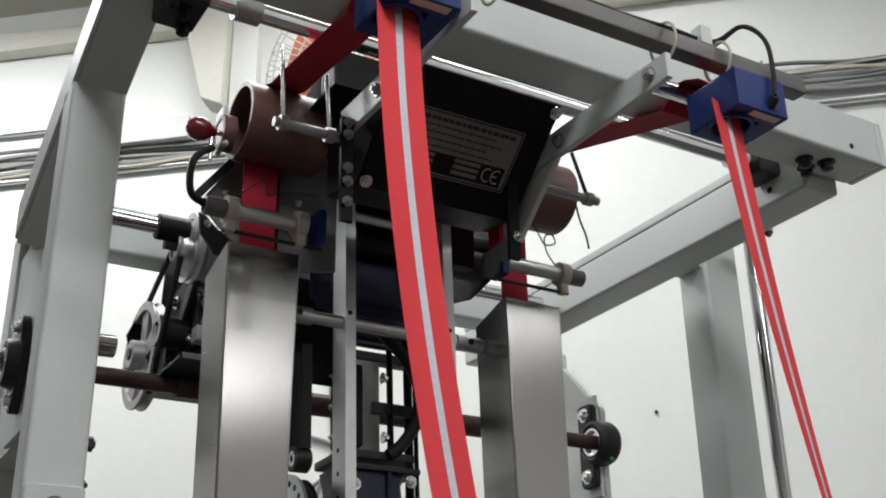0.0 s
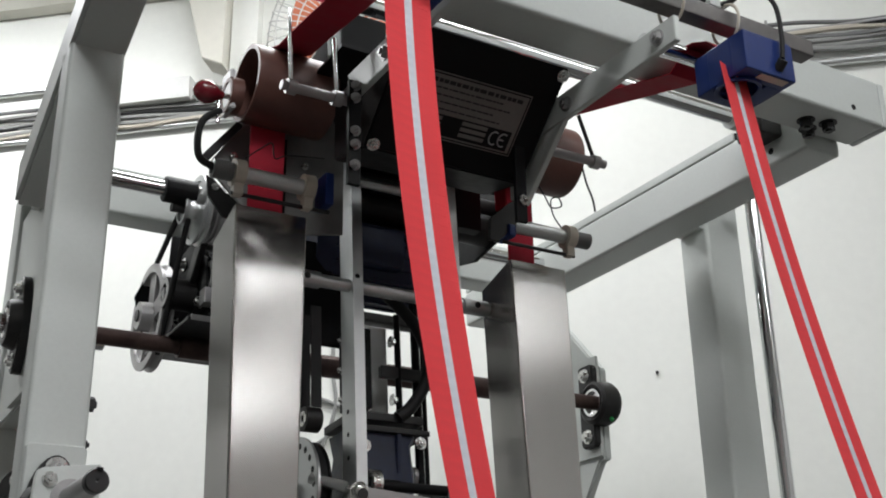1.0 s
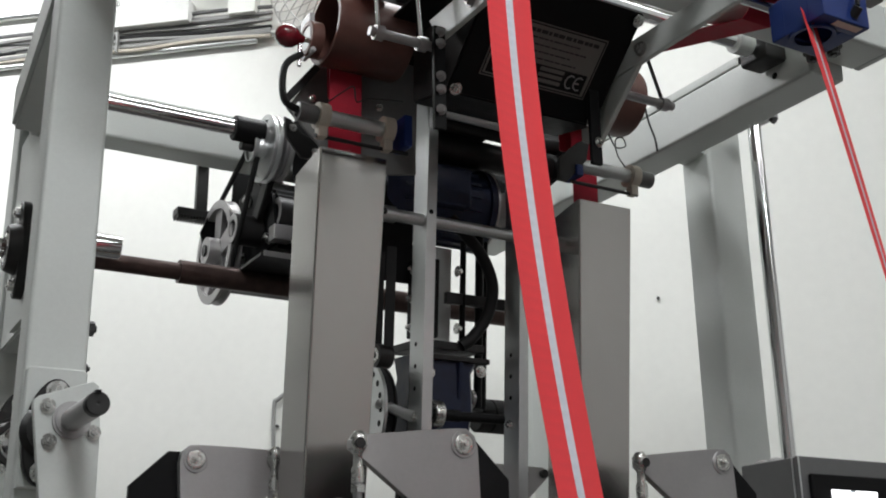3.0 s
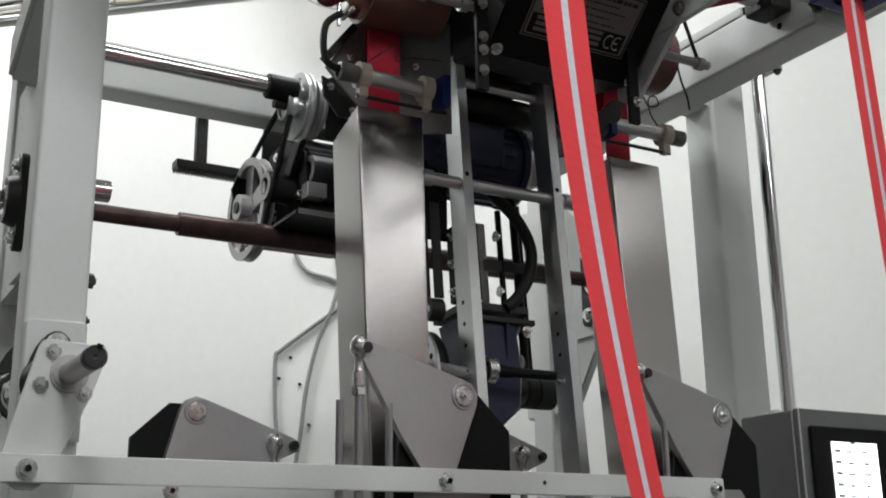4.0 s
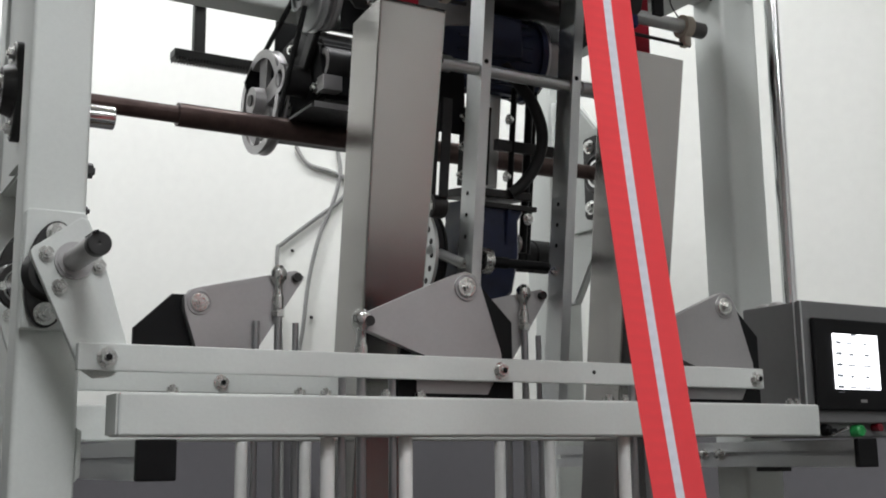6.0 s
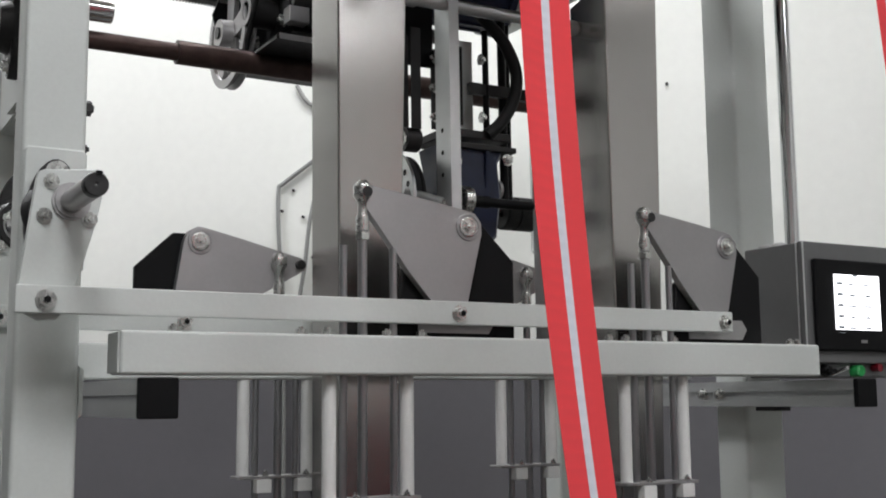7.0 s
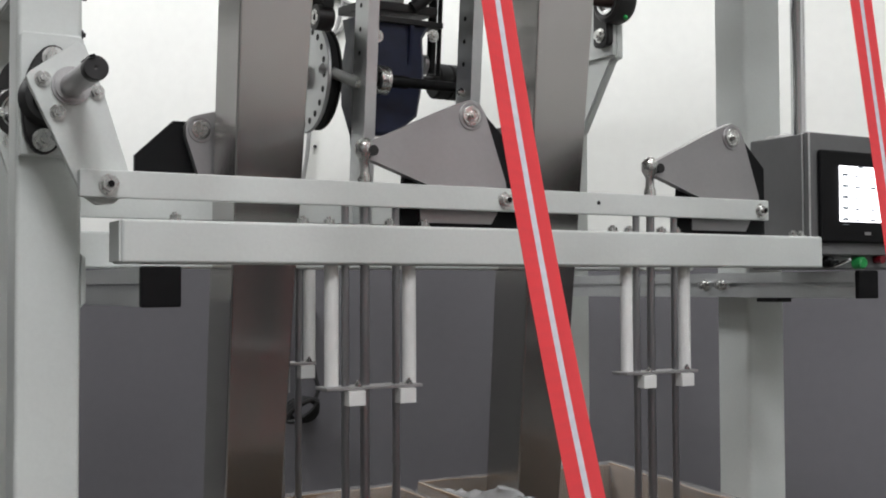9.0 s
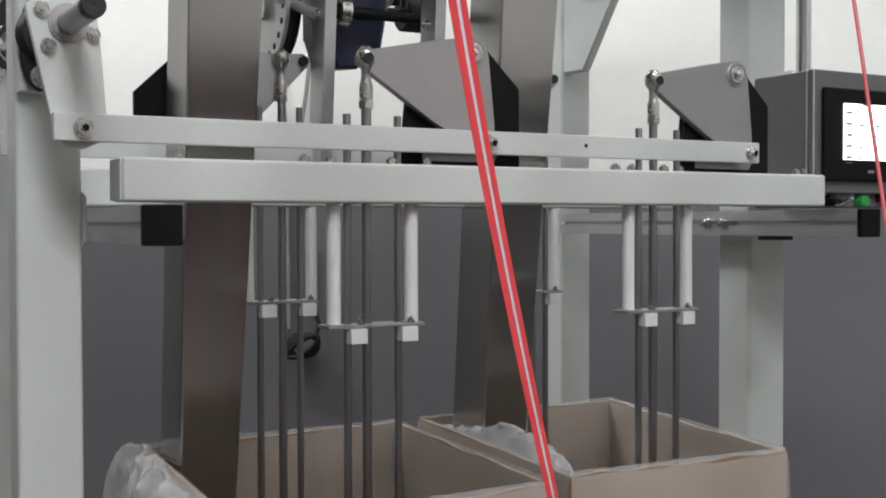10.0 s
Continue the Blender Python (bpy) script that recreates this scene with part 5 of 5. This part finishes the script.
def make_ribbon(label):
    rb_ = thing("ribbon", label, "ribbon", group="hanging ribbons")
    out = []
    base = box(B(), -RIB_W / 2, RIB_W / 2, -0.0002, 0.0002, -0.0066, 0.0066)
    me = finish(base, "ribbon_piece", RED)
    st = finish(box(box(B(), -0.0052, 0.0052, -0.0005, -0.0003, -0.0066, 0.0066), -0.0052, 0.0052, 0.0003, 0.0005, -0.0066, 0.0066), "stripe", WHITE_TAPE)
    for i in range(N_PIECES):
        p = new("ribbon_piece", me)
        p.parent = rb_
        s = new("stripe", st)
        s.parent = p
        out.append(p)
    return out


RIBBONS = [(make_ribbon("red webbing ribbon with white centre stripe, hanging down"), 0.497),
           (make_ribbon("red webbing ribbon with white stripe, twisted, hanging aslant"), 1.0075)]


# ---- movement ----
PERIOD, T0 = 0.582, 0.518


def beat(t, start=T0):
    return math.cos(2 * math.pi * (t - start) / PERIOD)


def swing_angle(t, y):
    """The cranks' turn in degrees; the rear row swings a little less."""
    return 3.2 - 21.4 * beat(t) if y < 1.5 else -0.5 - 17.7 * beat(t)


def travel(t):
    """The carriage's way along the beams: a slow to and fro."""
    lo, hi, v = 0.408, 5.224, 0.0677
    if t < lo:
        return v * (lo - t)
    if t < hi:
        return v * (t - lo)
    return v * abs((hi - lo) - (t - hi))


# the long ribbon: seconds; x of its low end; its sideways bow; its turn at the top and at the low end, in degrees
WHEN = [0, 0.1, 0.2, 0.3, 0.4, 0.5, 0.6, 0.7, 0.8, 0.9, 1, 1.1, 1.2, 1.3, 1.4, 1.5,
    1.6, 1.7, 1.8, 1.9, 2, 2.1, 2.3, 2.5, 2.6, 2.7, 3.05, 3.4, 3.8, 3.9, 4, 4.1,
    4.2, 4.3, 4.4, 4.5, 4.6, 4.7, 4.8, 4.9, 5, 5.1, 5.2, 5.3, 5.4, 5.5, 5.6, 5.7,
    6.1, 6.45, 6.8, 6.9, 7, 7.1, 7.2, 7.3, 7.4, 7.5, 7.6, 7.7, 7.8, 7.9, 8, 8.1,
    8.2, 8.3, 8.4, 8.5, 8.6, 8.7, 8.8, 8.9, 9, 9.1, 9.2, 9.3, 9.4, 9.5, 9.6, 9.7,
    9.8, 9.9, 10]
LOW_X = [0.701, 0.651, 0.596, 0.715, 0.6, 0.658, 0.583, 0.521, 0.825, 0.71, 0.722, 0.773, 0.7, 0.729, 0.701, 0.761,
    0.701, 0.787, 0.878, 0.918, 0.687, 0.829, 0.666, 0.745, 0.776, 0.699, 0.8, 0.76, 0.869, 0.846, 0.846, 0.874,
    0.906, 0.839, 0.88, 0.82, 0.844, 0.898, 0.899, 0.896, 0.815, 0.874, 0.854, 0.815, 0.84, 0.829, 0.749, 0.75,
    0.8, 0.73, 0.708, 0.723, 0.686, 0.624, 0.632, 0.73, 0.815, 0.843, 0.874, 0.792, 0.762, 0.804, 0.637, 0.721,
    0.714, 0.671, 0.621, 0.74, 0.649, 0.641, 0.674, 0.661, 0.709, 0.697, 0.685, 0.723, 0.709, 0.66, 0.658, 0.628,
    0.63, 0.635, 0.664]
BOW = [-0.071, -0.06, -0.028, -0.053, -0.01, -0.041, -0.026, -0.012, -0.102, -0.079, -0.072, -0.065, -0.043, -0.051, -0.037, -0.063,
    -0.036, -0.048, -0.08, -0.091, -0.051, -0.096, -0.017, -0.053, -0.065, -0.024, -0.075, -0.045, -0.077, -0.072, -0.066, -0.082,
    -0.086, -0.063, -0.073, -0.054, -0.064, -0.074, -0.081, -0.072, -0.031, -0.053, -0.046, -0.009, -0.012, -0.034, -0.005, -0.023,
    -0.045, -0.012, 0.012, -0.019, -0.06, -0.046, -0.011, -0.027, -0.049, -0.062, -0.077, -0.033, -0.023, -0.049, 0.006, -0.057,
    -0.056, -0.013, 0.018, -0.068, -0.031, -0.032, -0.046, -0.028, -0.048, -0.024, -0.01, -0.047, -0.044, -0.027, -0.035, -0.02,
    -0.02, -0.028, -0.045]
TURN_TOP = [40, 34, 34, 23, 24, 35, 34, 44, 25, 40, 35, 35, 39, 41, 43, 46,
    47, 47, 46, 52, 48, 50, 42, 36, 36, 34, 40, 38, 45, 41, 39, 46,
    44, 36, 36, 49, 36, 34, 27, 37, 45, 45, 39, 48, 43, 36, 39, 40,
    36, 33, 31, 38, 33, 71, 39, 30, 62, 31, 59, 53, 53, 58, 29, 82,
    90, 48, 36, 58, 53, 55, 46, 60, 69, 32, 75, 67, 66, 80, 42, 51,
    47, 37, 68]
TURN_LOW = [71, 67, 66, 78, 64, 58, 63, 92, 63, 97, 75, 25, 100, 120, 89, 104,
    119, 83, 88, 95, 78, 78, 45, 35, 62, 87, 62, 66, 79, 79, 88, 47,
    38, 34, 32, 34, 33, 47, 24, 30, 46, 35, 62, 18, 6, 42, 31, 63,
    42, 30, 16, 5, 65, 56, 13, 36, 5, 49, 34, 62, 69, 58, 100, 84,
    73, 77, 65, 65, 102, 93, 92, 84, 59, 78, 57, 63, 69, 62, 70, 82,
    74, 79, 88]
LEFT_RIBBON = list(zip(WHEN, LOW_X, BOW, TURN_TOP, TURN_LOW))
RIGHT_RIBBON = [(0, 1.10, -0.05, 62, 80), (0.3, 1.24, -0.062, 60, 66), (0.6, 1.112, -0.073, 68, 82), (0.8, 1.305, -0.081, 64, 72), (1, 1.323, -0.089, 64, 66), (1.2, 1.155, -0.073, 66, 74),
                (1.4, 1.117, -0.056, 60, 64), (1.6, 1.251, -0.040, 60, 64), (1.8, 1.09, -0.023, 66, 84), (2, 1.173, -0.007, 62, 66), (2.3, 1.093, 0.018, 70, 74), (2.5, 1.037, 0.035, 76, 86), (2.7, 1.152, 0.029, 84, 90),
                (3.8, 1.152, -0.004, 66, 70), (4, 1.03, -0.01, 66, 70), (4.5, 1.075, -0.015, 68, 72), (7.5, 1.08, -0.020, 66, 70), (8, 1.02, -0.017, 64, 68), (9, 1.047, -0.010, 66, 70), (10, 1.042, -0.005, 84, 86)]


def at_time(rows, t):
    for a, b in zip(rows, rows[1:]):
        if t <= b[0]:
            k = (t - a[0]) / (b[0] - a[0])
            return [p + (q - p) * k for p, q in zip(a[1:], b[1:])]
    return rows[-1][1:]


def ribbon_rows(x0, rows, i, times, turn_at):
    out = []
    for t in times:
        xb, bow, up, lowt = at_time(rows, t)
        top, low = Vector((x0 + travel(t), 0.97, 2.052)), Vector((xb, 0.72, 0.55))
        pt = lambda s: top + (low - top) * s + Vector((4 * bow * s * (1 - s), 0, 0))
        s = (i + 0.5) / N_PIECES
        p, axis = pt(s), (pt(s - 0.01) - pt(s + 0.01)).normalized()
        face = (Vector((0.02, 0.01, 1.25)) - p)
        side = axis.cross(face).normalized()
        out_ = side.cross(axis).normalized()
        m = Matrix((( side.x, -out_.x, axis.x, p.x), (side.y, -out_.y, axis.y, p.y), (side.z, -out_.z, axis.z, p.z), (0, 0, 0, 1)))
        turn = min(91, max(6, up + (lowt - up) * min(1.12, s / turn_at)))
        out.append((t, m @ pose(0, 0, 0, 0, 0, turn)))
    return out


def motions():
    fine = [i / 10 for i in range(0, 101)]
    slow = [0, 0.2, 0.408, 0.6, 1, 2, 3, 4, 5, 5.1, 5.224, 5.35, 5.5, 6, 7, 8, 9, 9.6, 9.9, 10.0]
    walk(carr, [(t, pose(travel(t), 0, 0)) for t in slow])
    walk(swing, [(t, pose(*PIV, -(6.3 * beat(t, 0.48) - 1.0))) for t in fine])
    walk(pin, [(t, pose(0, PINC.y, PINC.z, 360 * ((t - 0.46) / PERIOD - 0.15))) for t in fine])
    for c, x, y, z, s in CRANKS:
        walk(c, [(t, pose(x, y, z, 0, -swing_angle(t, y), 0)) for t in fine])
    for k, x, y in LINKS:
        rows = []
        for t in fine:
            a = radians(swing_angle(t, y))
            rows.append((t, pose(x + 0.12 * math.sin(a), y, 1.478 - 0.12 * math.cos(a))))
        walk(k, rows)
    for r, x, y, f in RODS:
        rows = []
        for t in fine:
            a = radians(-f * 2.9 + swing_angle(t, y))
            rows.append((t, pose(x, y, 1.479 - f * 0.158 * math.sin(a))))
        walk(r, rows)
    for (pieces, x0), table in zip(RIBBONS, (LEFT_RIBBON, RIGHT_RIBBON)):
        for i, p in enumerate(pieces):
            walk(p, ribbon_rows(x0, table, i, fine, 1.0 if x0 < 0.7 else 0.35))


motions()
